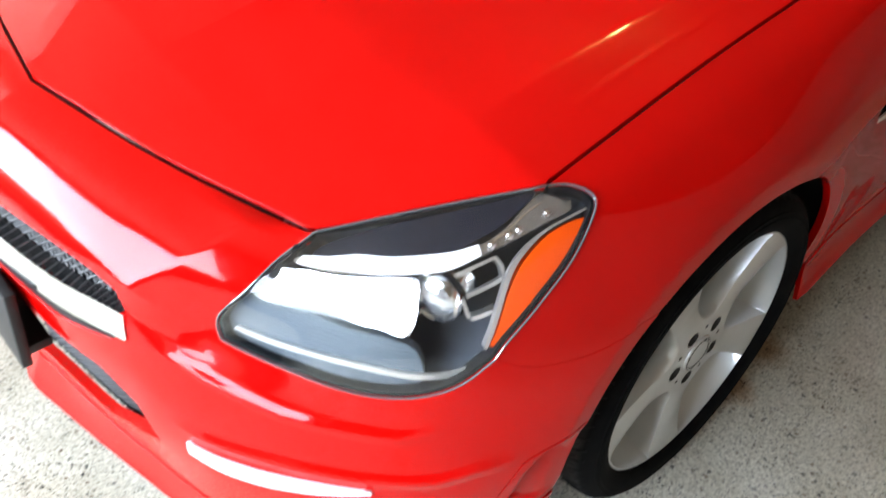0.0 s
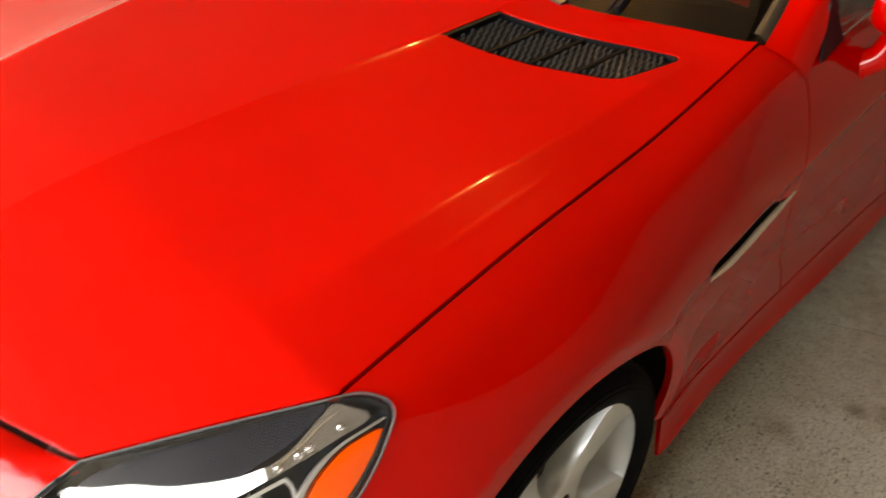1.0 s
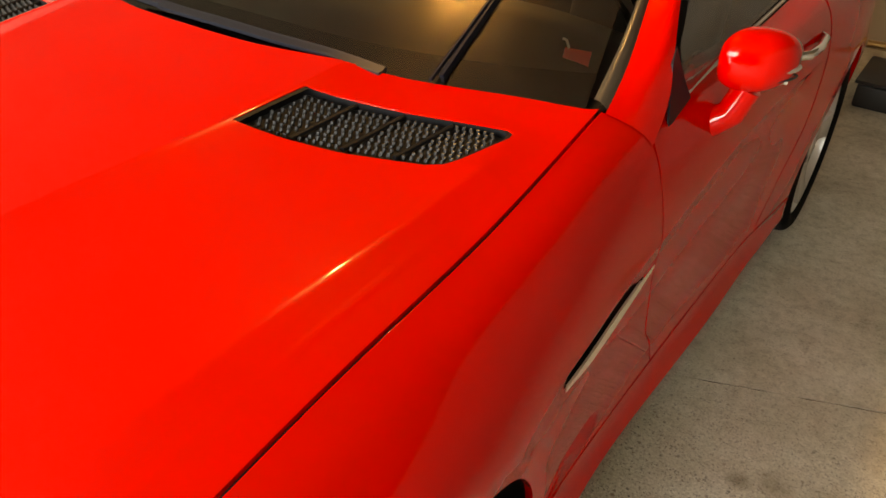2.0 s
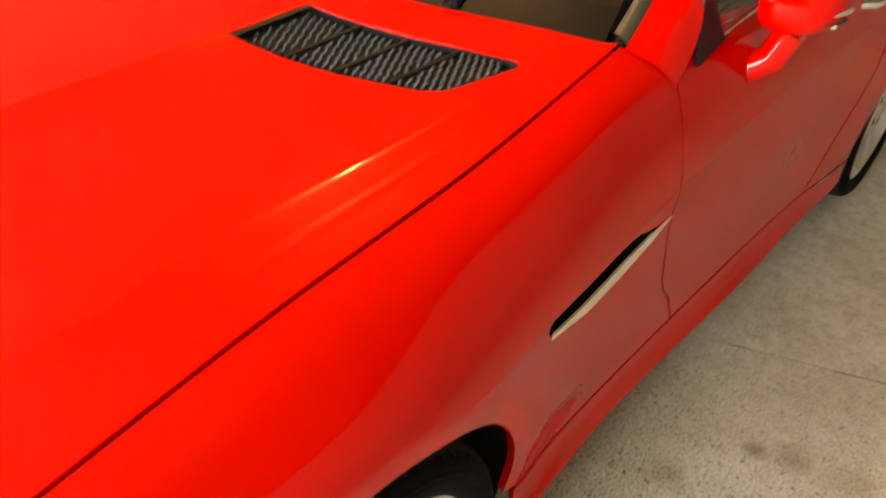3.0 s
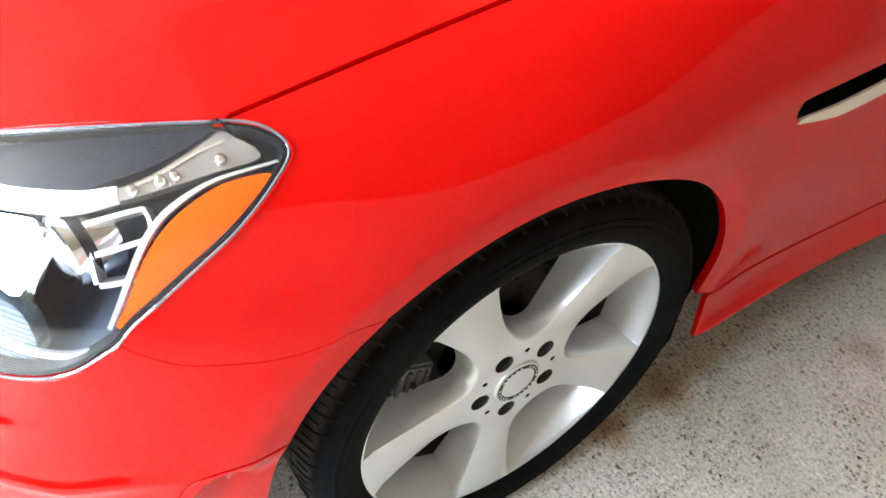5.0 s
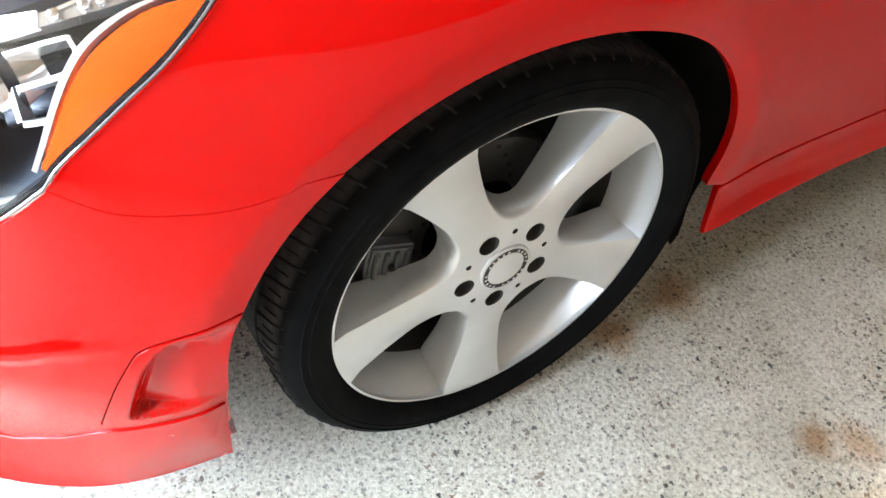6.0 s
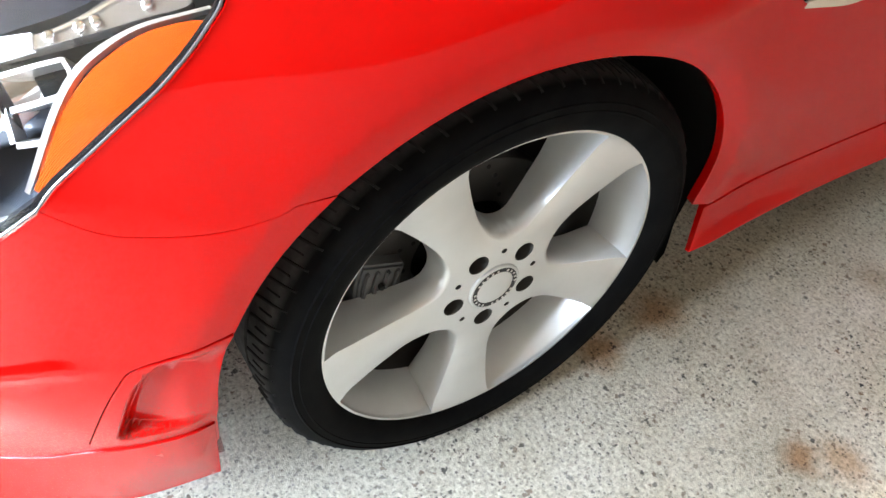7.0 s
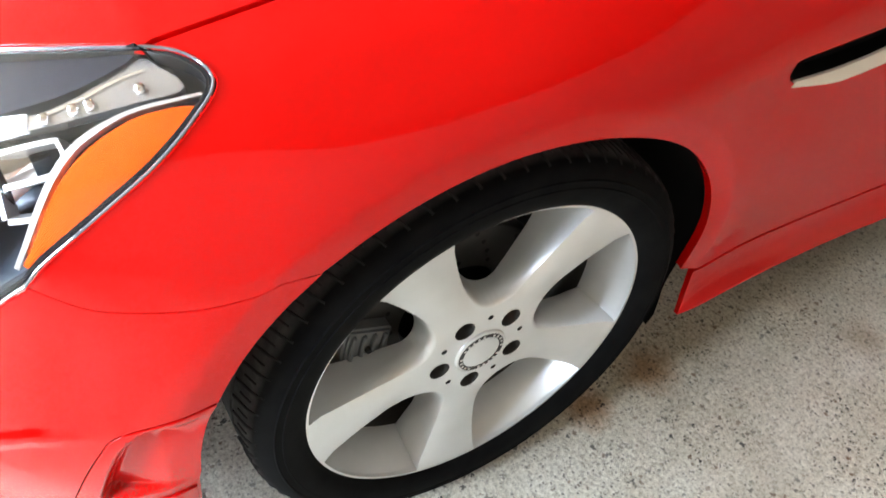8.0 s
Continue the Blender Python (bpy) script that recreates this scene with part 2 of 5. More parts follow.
PALEWALL = material("cream_garage_wall", (0.62, 0.56, 0.46), 0.85)
link(PALEWALL, tones(PALEWALL, grain(PALEWALL, 2.5, 6.0), [(0.3, (0.56, 0.50, 0.41)), (0.7, (0.66, 0.60, 0.50))]), base(PALEWALL)["Base Color"])
LIGHTWALL = material("tan_plaster_wall", (0.34, 0.29, 0.23), 0.85)
link(LIGHTWALL, tones(LIGHTWALL, grain(LIGHTWALL, 2.5, 6.0), [(0.3, (0.27, 0.225, 0.175)), (0.7, (0.36, 0.31, 0.25))]), base(LIGHTWALL)["Base Color"])
TIMBER = material("ceiling_board", (0.60, 0.52, 0.42), 0.8)
link(TIMBER, tones(TIMBER, grain(TIMBER, 4.0, 6.0), [(0.3, (0.17, 0.138, 0.092)), (0.7, (0.22, 0.18, 0.125))]), base(TIMBER)["Base Color"])
ASPHALT = material("asphalt", (0.05, 0.05, 0.052), 0.85)
link(ASPHALT, tones(ASPHALT, grain(ASPHALT, 60.0, 6.0), [(0.3, (0.035, 0.035, 0.037)), (0.7, (0.065, 0.064, 0.064))]), base(ASPHALT)["Base Color"])
GRASS = material("lawn", (0.06, 0.10, 0.03), 0.9)
link(GRASS, tones(GRASS, grain(GRASS, 9.0, 8.0), [(0.3, (0.03, 0.06, 0.015)), (0.7, (0.10, 0.14, 0.05))]), base(GRASS)["Base Color"])
RUNLIGHT = material("running_light_lens", (0.85, 0.87, 0.9), 0.12, 0.0, Coat_Weight=1.0)
BRASS = material("dull_brass", (0.45, 0.30, 0.13), 0.35, 0.9)
LIGHTGUIDE = material("white_light_guide", (0.82, 0.84, 0.86), 0.2, 0.0, Coat_Weight=0.8)
WIPER = material("satin_black_wiper", (0.010, 0.012, 0.018), 0.30)
REDTAG = material("red_plastic_tag", (0.8, 0.03, 0.02), 0.4)
WHITE = material("white_plastic", (0.75, 0.74, 0.70), 0.4)
BULB = material("lit_bulb", (1, 0.8, 0.5), 0.3)
base(BULB)["Emission Color"].default_value = (1.0, 0.62, 0.25, 1)
base(BULB)["Emission Strength"].default_value = 40.0

# ---- shapes ----
from mathutils.geometry import delaunay_2d_cdt


def thing(name, label, category, m=Matrix(), group="", kind=""):
    ob = new(name)
    ob.matrix_world = m
    return tagged(ob, label, category, group, kind)


def mesh_of(name, verts, faces, mat, parent=None, label="", smooth=True, sharp=(), m=None):
    me = bpy.data.meshes.new(name)
    me.from_pydata([tuple(v) for v in verts], [], [tuple(f) for f in faces])
    me.materials.append(mat)
    me.polygons.foreach_set("use_smooth", [smooth] * len(me.polygons))
    if len(sharp):
        wanted = {tuple(sorted(e)) for e in sharp}
        for e in me.edges:
            if tuple(sorted(e.vertices)) in wanted:
                e.use_edge_sharp = True
    me.update()
    ob = new(name, me)
    if parent is not None:
        ob.parent = parent
    if m is not None:
        ob.matrix_local = m
    return tagged(ob, label)


def part(name, bm, mat, parent, label="", smooth=True, m=None):
    me = bpy.data.meshes.new(name)
    bmesh.ops.recalc_face_normals(bm, faces=bm.faces)
    bm.to_mesh(me)
    bm.free()
    me.materials.append(mat)
    me.polygons.foreach_set("use_smooth", [smooth] * len(me.polygons))
    if smooth:
        me.set_sharp_from_angle(angle=radians(35))
    ob = new(name, me)
    ob.parent = parent
    if m is not None:
        ob.matrix_local = m
    return tagged(ob, label)


def box(size, m=Matrix(), bevel=0.0, segments=2, bm=None):
    bm = bm or bmesh.new()
    r = bmesh.ops.create_cube(bm, size=1.0, matrix=m @ Matrix.Diagonal((*size, 1)))
    if bevel:
        edges = list({e for v in r["verts"] for e in v.link_edges})
        bmesh.ops.bevel(bm, geom=edges, offset=bevel, segments=segments, affect="EDGES", profile=0.5)
    return bm


def tube(points, radius, sides=10, bm=None, taper=None):
    """A round rod along points."""
    bm = bm or bmesh.new()
    points = [Vector(p) for p in points]
    rings = []
    for i, p in enumerate(points):
        d = (points[min(i + 1, len(points) - 1)] - points[max(i - 1, 0)]).normalized()
        q = d.to_track_quat("Z", "Y").to_matrix()
        r = radius if taper is None else radius * taper[i]
        rings.append([bm.verts.new(p + q @ Vector((r * math.cos(a), r * math.sin(a), 0))) for a in np.linspace(0, 2 * math.pi, sides, endpoint=False)])
    for a, b in zip(rings[:-1], rings[1:]):
        for k in range(sides):
            bm.faces.new((a[k], a[(k + 1) % sides], b[(k + 1) % sides], b[k]))
    bm.faces.new(rings[0][::-1]), bm.faces.new(rings[-1])
    return bm


def turned(profile, sides=64, bm=None, closed=False):
    """A body of revolution round x: profile rows of (x, r)."""
    bm = bm or bmesh.new()
    rings = [[bm.verts.new((px, pr * math.cos(a), pr * math.sin(a))) for a in np.linspace(0, 2 * math.pi, sides, endpoint=False)] for px, pr in profile]
    pairs = list(zip(rings[:-1], rings[1:])) + ([(rings[-1], rings[0])] if closed else [])
    for a, b in pairs:
        for k in range(sides):
            bm.faces.new((a[k], a[(k + 1) % sides], b[(k + 1) % sides], b[k]))
    return bm


def inside(poly, pts):
    """Which of pts lie in the closed polygon."""
    pts, poly = np.asarray(pts, float), np.asarray(poly, float)
    x, y = pts[:, 0, None], pts[:, 1, None]
    a, b = poly, np.roll(poly, -1, 0)
    cross = ((a[None, :, 1] > y) != (b[None, :, 1] > y)) & (x < (b[None, :, 0] - a[None, :, 0]) * (y - a[None, :, 1]) / (b[None, :, 1] - a[None, :, 1] + 1e-12) + a[None, :, 0])
    return cross.sum(1) % 2 == 1


def near(poly, pts, gap):
    poly, pts = np.asarray(poly, float), np.asarray(pts, float)
    if len(pts) > 4000:
        return np.concatenate([near(poly, pts[k:k + 4000], gap) for k in range(0, len(pts), 4000)])
    a, b = poly[None], np.roll(poly, -1, 0)[None]
    p = pts[:, None]
    k = np.clip(((p - a) * (b - a)).sum(-1) / np.maximum(((b - a) ** 2).sum(-1), 1e-12), 0, 1)
    return (np.linalg.norm(p - a - k[..., None] * (b - a), axis=-1).min(1)) < gap


def near_points(line, pts, gap):
    return np.concatenate([(((pts[k:k + 4000, None] - line[None]) ** 2).sum(-1).min(1) < gap * gap) for k in range(0, len(pts), 4000)])


def rounded(ctrl, per=8, closed=True):
    """A smooth line through the points of ctrl."""
    c = np.asarray(ctrl, float)
    if closed:
        n = len(c)
        c = np.concatenate([c[-2:], c, c[:3]])
        return spline(c, np.arange(2, n + 2, 1 / per))
    return spline(c, np.linspace(0, len(c) - 1, (len(c) - 1) * per + 1))


def straight(ctrl, step=0.05, closed=True):
    c = np.asarray(ctrl, float)
    out = []
    for a, b in zip(c, np.roll(c, -1, 0) if closed else c[1:]):
        n = max(1, int(np.ceil(np.linalg.norm(b - a) / step)))
        out += [a + (b - a) * k / n for k in range(n)]
    return np.array(out if closed else out + [c[-1]])


class Rim(list):
    """Sharp edges, with the normals of the vertices beside them."""


def sheet(surface, outline, step, holes=(), depth=0.012, lift=0.0, scale=(1, 1), flip=False, lines=(), roll=False):
    """Verts, faces and sharp edges of the piece of a surface that its outline bounds, with its edges folded inwards by depth."""
    sc = np.asarray(scale, float)
    loops = [np.asarray(o, float) * sc for o in (outline, *holes)]
    lo, hi = loops[0].min(0), loops[0].max(0)
    gx, gy = np.meshgrid(np.arange(lo[0], hi[0], step), np.arange(lo[1], hi[1], step), indexing="ij")
    g = np.stack([gx.ravel(), gy.ravel()], 1)
    keep = inside(loops[0], g) & ~near(loops[0], g, step * 0.45)
    for h in loops[1:]:
        keep &= ~inside(h, g) & ~near(h, g, step * 0.45)
    g = g[keep]
    extra = []
    if roll:
        for l in loops:
            d = np.roll(l, -1, 0) - np.roll(l, 1, 0)
            d = np.stack([-d[:, 1], d[:, 0]], 1) / np.maximum(np.linalg.norm(d, axis=1), 1e-9)[:, None]
            for c in (l + d * .003, l - d * .003):
                c = c[inside(loops[0], c)]
                for h in loops:
                    c = c[~near(h, c, .0022)] if len(c) else c
                for h in loops[1:]:
                    c = c[~inside(h, c)] if len(c) else c
                if len(c):
                    extra.append(c)
    for l in lines:
        l = np.asarray(l, float) * sc
        l = l[inside(loops[0], l) & ~near(loops[0], l, step * 0.3)]
        for h in loops[1:]:
            l = l[~inside(h, l) & ~near(h, l, step * 0.3)] if len(l) else l
        if len(l):
            extra.append(l)
    if extra:
        extra = np.concatenate(extra)
        g = np.concatenate([g[~near_points(extra, g, step * 0.4)], extra])
    pts, edges, n0 = [], [], 0
    for l in loops:
        pts.append(l)
        edges += [(n0 + k, n0 + (k + 1) % len(l)) for k in range(len(l))]
        n0 += len(l)
    pts = np.concatenate(pts + [g])
    v2, e2, f2, _, _, _ = delaunay_2d_cdt([Vector(p) for p in pts], edges, [], 0, 1e-7)
    v2 = np.array([(p.x, p.y) for p in v2])
    f2 = np.array([f for f in f2 if len(f) == 3])
    mid = v2[f2].mean(1)
    ok = inside(loops[0], mid)
    for h in loops[1:]:
        ok &= ~inside(h, mid)
    f2 = f2[ok]
    uv = v2 / sc
    p = surface(uv[:, 0], uv[:, 1])
    e = 1e-3
    du = surface(uv[:, 0] + e, uv[:, 1]) - surface(uv[:, 0] - e, uv[:, 1])
    dv = surface(uv[:, 0], uv[:, 1] + e) - surface(uv[:, 0], uv[:, 1] - e)
    n = np.cross(du, dv)
    n /= np.maximum(np.linalg.norm(n, axis=1), 1e-12)[:, None]
    if flip:
        n = -n
    verts = list(p + n * lift)
    faces = []
    for f in f2:
        (ax, ay), (bx, by), (cx, cy) = v2[f]
        ahead = ((bx - ax) * (cy - ay) - (by - ay) * (cx - ax) > 0) != flip
        faces.append(tuple(f) if ahead else tuple(f[::-1]))
    count = {}
    for f in faces:
        for k in range(3):
            count.setdefault(tuple(sorted((f[k], f[(k + 1) % 3]))), []).append((f[k], f[(k + 1) % 3]))
    rim = [u[0] for u in count.values() if len(u) == 1]
    sharp = list(rim)
    if depth and roll:
        # a rounded edge of about 2 mm before the fold
        out = {}
        for a, b in rim:
            t = np.cross(p[b] - p[a], n[a])
            t /= max(np.linalg.norm(t), 1e-9)
            for k in (a, b):
                out[k] = out.get(k, 0) + t
        rings, facing = [], list(n)
        for far, down in ((.0008, .0003), (.0014, .0014), (.0014, depth)):
            ring = {}
            for k, t in out.items():
                ring[k] = len(verts)
                t = t / max(np.linalg.norm(t), 1e-9)
                verts.append(p[k] + t * far + n[k] * (lift - down))
                facing.append(n[k] * .8 + t * .6 if far < .001 else t)
            rings.append(ring)
        faces += [(a, rings[0][a], rings[0][b], b) for a, b in rim]
        for r0, r1 in zip(rings[:-1], rings[1:]):
            faces += [(r0[a], r1[a], r1[b], r0[b]) for a, b in rim]
        sharp = Rim()
        sharp.normals = np.array(facing)
    elif depth:
        low = {}
        for k in {k for ed in rim for k in ed}:
            low[k] = len(verts)
            verts.append(p[k] + n[k] * (lift - depth))
        faces += [(a, low[a], low[b], b) for a, b in rim]
    return np.array(verts), faces, sharp


def panel(name, data, mat, parent, label="", side=1, m=None):
    verts, faces, sharp = data
    if side < 0:
        verts = verts * np.array([-1, 1, 1])
        faces = [f[::-1] for f in faces]
    ob = mesh_of(name, verts, faces, mat, parent, label, True, sharp, m)
    if isinstance(sharp, Rim):
        ob.data.normals_split_custom_set_from_vertices([tuple(q) for q in sharp.normals * np.array([side, 1, 1])])
    return ob



# ---- the body's skin ----
def spline(ctrl, t):
    """Smooth curve through ctrl (n rows) at parameters t in 0..n-1."""
    c = np.asarray(ctrl, float)
    t = np.clip(np.asarray(t, float), 0, len(c) - 1)
    i = np.minimum(t.astype(int), len(c) - 2)
    f = (t - i)[..., None]
    d = np.empty_like(c)
    d[1:-1] = (c[2:] - c[:-2]) / 2
    d[0], d[-1] = c[1] - c[0], c[-1] - c[-2]
    return ((2 * f**3 - 3 * f**2 + 1) * c[i] + (f**3 - 2 * f**2 + f) * d[i]
            + (3 * f**2 - 2 * f**3) * c[i + 1] + (f**3 - f**2) * d[i + 1])


def ramp(x, xs, ys):
    """Smooth function of x through the points xs, ys."""
    xs = np.asarray(xs, float)
    x = np.clip(np.asarray(x, float), xs[0], xs[-1])
    i = np.clip(np.searchsorted(xs, x, "right") - 1, 0, len(xs) - 2)
    return spline(np.asarray(ys, float)[:, None], i + (x - xs[i]) / (xs[i + 1] - xs[i]))[..., 0]


ARCH_A, ARCH_B, ARCH_Z = 0.372, 0.348, 0.32
# Length-wise lines of the left side of the body, from the middle of the nose round to the tail:
# x, y, z of each line at twelve stations.
LINE_TOP = [(0, -.695, .722), (.30, -.642, .714), (.56, -.566, .703), (.652, -.447, .737), (.741, -.33, .767), (.742, 0, .826),
            (.742, .36, .871), (.732, .72, .934), (.765, 1.5, .92), (.74, 2.43, .98), (.62, 3.0, .93), (.0, 3.24, .90)]
LINE_SHOULDER = [(0, -.765, .695), (.30, -.712, .69), (.545, -.645, .64), (.71, -.50, .70), (.795, -.30, .74), (.81, .02, .788),
                 (.812, .38, .83), (.806, .76, .878), (.845, 1.5, .885), (.83, 2.43, .92), (.70, 3.0, .87), (.0, 3.27, .84)]
LINE_UPPER = [(0, -.825, .62), (.30, -.775, .62), (.50, -.70, .56), (.76, -.53, .62), (.855, -.28, .66), (.88, 0, .705),
              (.87, .40, .715), (.854, .78, .735), (.868, 1.5, .76), (.895, 2.43, .80), (.745, 3.0, .78), (.0, 3.29, .76)]
LINE_WAIST = [(0, -.855, .5), (.30, -.81, .5), (.54, -.72, .49), (.785, -.54, .5), (.885, -.30, .53), (.903, 0, .58),
              (.880, .40, .58), (.865, .79, .60), (.876, 1.5, .60), (.91, 2.43, .62), (.76, 3.0, .6), (.0, 3.3, .6)]
LINE_LOW = [(0, -.85, .38), (.30, -.815, .38), (.56, -.74, .38), (.80, -.56, .38), (.888, -.33, .40), (.90, 0, .42),
            (.875, .42, .42), (.855, .8, .42), (.862, 1.5, .42), (.90, 2.43, .42), (.76, 3.0, .42), (.0, 3.28, .42)]
LINE_SILL = [(0, -.835, .25), (.30, -.80, .25), (.57, -.73, .25), (.79, -.55, .25), (.86, -.36, .24), (.88, 0, .24),
             (.858, .42, .268), (.850, .8, .266), (.860, 1.5, .264), (.88, 2.43, .26), (.74, 3.0, .27), (.0, 3.24, .27)]
LINE_FOOT = [(0, -.85, .13), (.30, -.79, .13), (.60, -.715, .13), (.765, -.565, .13), (.816, -.364, .13), (.83, 0, .15),
             (.879, .40, .208), (.868, .79, .203), (.886, 1.49, .198), (.86, 2.43, .18), (.72, 3.0, .2), (.0, 3.2, .2)]
LINES = np.array([LINE_TOP, LINE_SHOULDER, LINE_UPPER, LINE_WAIST, LINE_LOW, LINE_SILL, LINE_FOOT], float)


def top_line(s):
    """The upper edge, with a corner where the bonnet's front edge meets the headlight."""
    s = np.asarray(s, float)
    back = np.where((s < 4)[..., None], spline(LINE_TOP[2:5], s - 2), np.where((s < 7)[..., None], spline(LINE_TOP[4:8], s - 4), spline(LINE_TOP[7:], s - 7)))
    return np.where((s < 2)[..., None], spline(LINE_TOP[:3], s), back)


def flank_crease(y):
    return np.interp(y, (.1, .18, .24, .36, .80, 1.24, 2.0), (.69, .668, .664, .672, .701, .745, .77))


def ridge_run(s, which):
    if which == 0:
        return np.interp(s, (1.8, 2.3, 2.8, 3.3), (2.75, 3.08, 3.14, 2.9))
    return np.interp(s, (1.8, 2.4, 3.0, 3.2, 3.5), (3.82, 3.80, 3.76, 3.66, 3.68))


def nose_crease(v):
    return np.interp(v, (0, .46, .93, 1.46, 1.82, 2.13, 3.0), (1.78, 1.712, 1.626, 1.572, 1.511, 1.40, 1.40))


def duct_front(v):
    """Where the side duct's front edge runs on the corner of the bumper."""
    return np.interp(v, (3.6, 3.80, 3.92, 4.2, 4.5, 4.8), (3.66, 3.585, 3.535, 3.49, 3.445, 3.40))


def duct_foot(s):
    """The lower edge of the duct, just over the lip."""
    return np.interp(s, (3.2, 3.4, 3.9, 4.1), (4.70, 4.66, 4.56, 4.54))


def duct_depth(s, v):
    """How deep the duct lies: steep at its front and foot, running out towards the wheel."""
    ahead = s - duct_front(v)
    deep = np.clip(ahead / .035, 0, 1) * (1 - np.clip((ahead - .05) / .40, 0, 1)) ** 1.2
    return .020 * deep * np.clip((duct_foot(s) - v) / .05, 0, 1) * np.clip((v - 3.70) / .16, 0, 1)


def skin(s, v, detail=True):
    """Point of the body's left skin: s along the car (0 nose .. 11 tail), v down the side (0 top .. 6 foot)."""
    s, v = np.broadcast_arrays(np.asarray(s, float), np.asarray(v, float))
    rows = np.stack([top_line(s)] + [spline(line, s) for line in LINES[1:]])
    i = np.clip(v.astype(int), 0, 5)
    f = (v - i)[..., None]
    pick = lambda k: np.take_along_axis(rows, np.clip(k, 0, 6)[None, ..., None].repeat(3, -1), 0)[0]
    a, b, c, d = pick(i - 1), pick(i), pick(i + 1), pick(i + 2)
    m0, m1 = (c - a) / 2, (d - b) / 2
    p = (2 * f**3 - 3 * f**2 + 1) * b + (f**3 - 2 * f**2 + f) * m0 + (3 * f**2 - 2 * f**3) * c + (f**3 - f**2) * m1
    if not detail:
        return p
    # two ridges across the front corner
    out = np.interp(s, (0, 1.4, 2.8, 4.0), (0, 5, 45, 85)) * np.pi / 180
    ridge = .005 * np.exp(-((v - ridge_run(s, 0)) / .09) ** 2) * np.interp(s, (1.6, 1.9, 2.7, 3.1), (0, 1, 1, 0))
    ridge += .005 * np.exp(-((v - ridge_run(s, 1)) / .09) ** 2) * np.interp(s, (1.6, 1.9, 3.2, 3.5), (0, 1, 1, 0))
    p[..., 0] += ridge * np.sin(out)
    p[..., 1] -= ridge * np.cos(out)
    # the crest of the nose, falling away to the headlight on its outer side
    edge = nose_crease(v)
    crest = .026 * np.clip((s - edge + .75) / .75, 0, 1) ** 2 * (1 - np.clip((s - edge) / np.maximum(1.99 - edge, .1), 0, 1))
    crest = np.where(s < 2.2, crest, 0) * np.interp(v, (.02, .12, .3, 1.9, 2.35), (0, .5, 1, 1, 0))
    p[..., 1] -= .75 * crest
    p[..., 2] += .55 * crest
    # the duct at the corner of the bumper
    duct = np.where((s > 3.3) & (s < 4.1), duct_depth(s, v), 0)
    p[..., 0] -= duct * .86
    p[..., 1] += duct * .5
    # the flares round the wheel arches and the crease along the flank
    y, z = p[..., 1], p[..., 2]
    for y0 in (0.0, 2.43):
        rho = np.hypot((y - y0) / ARCH_A, (z - ARCH_Z) / ARCH_B)
        p[..., 0] += 0.006 * (np.exp(-(np.maximum(rho - 1.085, 0) / .2) ** 2) - np.clip((1.085 - rho) / 0.085, 0, 1)) * (z > .2)
    q = flank_crease(y) - z
    soft = np.where(q < -.006, 0, np.where(q > .006, q, (q + .006) ** 2 / .024))
    p[..., 0] -= 0.012 * (1 - np.exp(-soft / 0.05)) * np.interp(y, (.12, .26, 1.7, 2.05), (0, 1, 1, 0))
    return p


TOP_RUN = top_line(np.linspace(2.0, 7.2, 400))
CREST_Y = (-.80, -.695, -.55, -.3, 0, .3, .6, .9)
CREST_Z = (.655, .722, .785, .845, .888, .925, .957, .98)


def hood_line(y, which):
    """How far out the bonnet's three creases run."""
    if which == 0:
        return ramp(y, (-.8, -.68, -.45, -.2, .04, .3, .53, .75), (.07, .10, .183, .233, .272, .312, .329, .338))
    return np.interp(y, (-.4, 0, .3, .7), ((.60, .628, .655, .68), (.67, .684, .694, .70))[which - 1])


def hood_z(x, y):
    """Height of the bonnet over the plan."""
    y = np.asarray(y, float)
    late = np.minimum(y + .566, 0)
    xe = np.interp(y, TOP_RUN[:, 1], TOP_RUN[:, 0]) + .25 * late
    ze = np.interp(y, TOP_RUN[:, 1], TOP_RUN[:, 2]) + .36 * late
    zc = ramp(y, CREST_Y, CREST_Z)
    a = np.abs(x)
    fade = np.interp(y, (-.5, -.2, .45, .6), (0, 1, 1, 0))
    z = zc - (zc - ze) * np.clip(a / xe, 1e-4, 1.3) ** np.interp(y, (-.7, -.5, -.15), (1.4, 1.7, 2.4))
    c1, c2 = hood_line(y, 1), hood_line(y, 2)
    for k in np.linspace(-.003, .003, 5):
        q = a + k
        rise = np.clip((q - .45) / (c1 - .45), 0, 1) ** 1.6 * .0103
        fall = .0058 * np.clip((q - c1) / (c2 - c1), 0, 1) + .0045 * np.clip((q - c2) / np.maximum(xe - c2, .02), 0, 1.2)
        z = z + fade * (rise - fall) / 5
    z = z + fade * .0009 * np.exp(-((a - c2) / .004) ** 2)
    past = .004 * np.logaddexp(0, np.clip((a - hood_line(y, 0)) / .004, -40, 200))
    return z + (.020 * np.exp(-past / .08) + .0012 * np.exp(-((a - hood_line(y, 0)) / .006) ** 2)) * np.interp(y, (-.66, -.4, .8), (0, 1, 1))


# ---- the car ----
SV = (0.35, 0.12)


def body(s, v, detail=True):
    """The skin with its mirror image for s below 0."""
    p = skin(np.abs(s), v, detail)
    return p * np.stack([np.where(np.asarray(s) < 0, -1.0, 1.0), np.ones_like(p[..., 1]), np.ones_like(p[..., 2])], -1)


LOOK_S, LOOK_V = np.meshgrid(np.linspace(2.5, 11, 341), np.linspace(0, 6, 121), indexing="ij")
LOOK_P = skin(LOOK_S, LOOK_V)


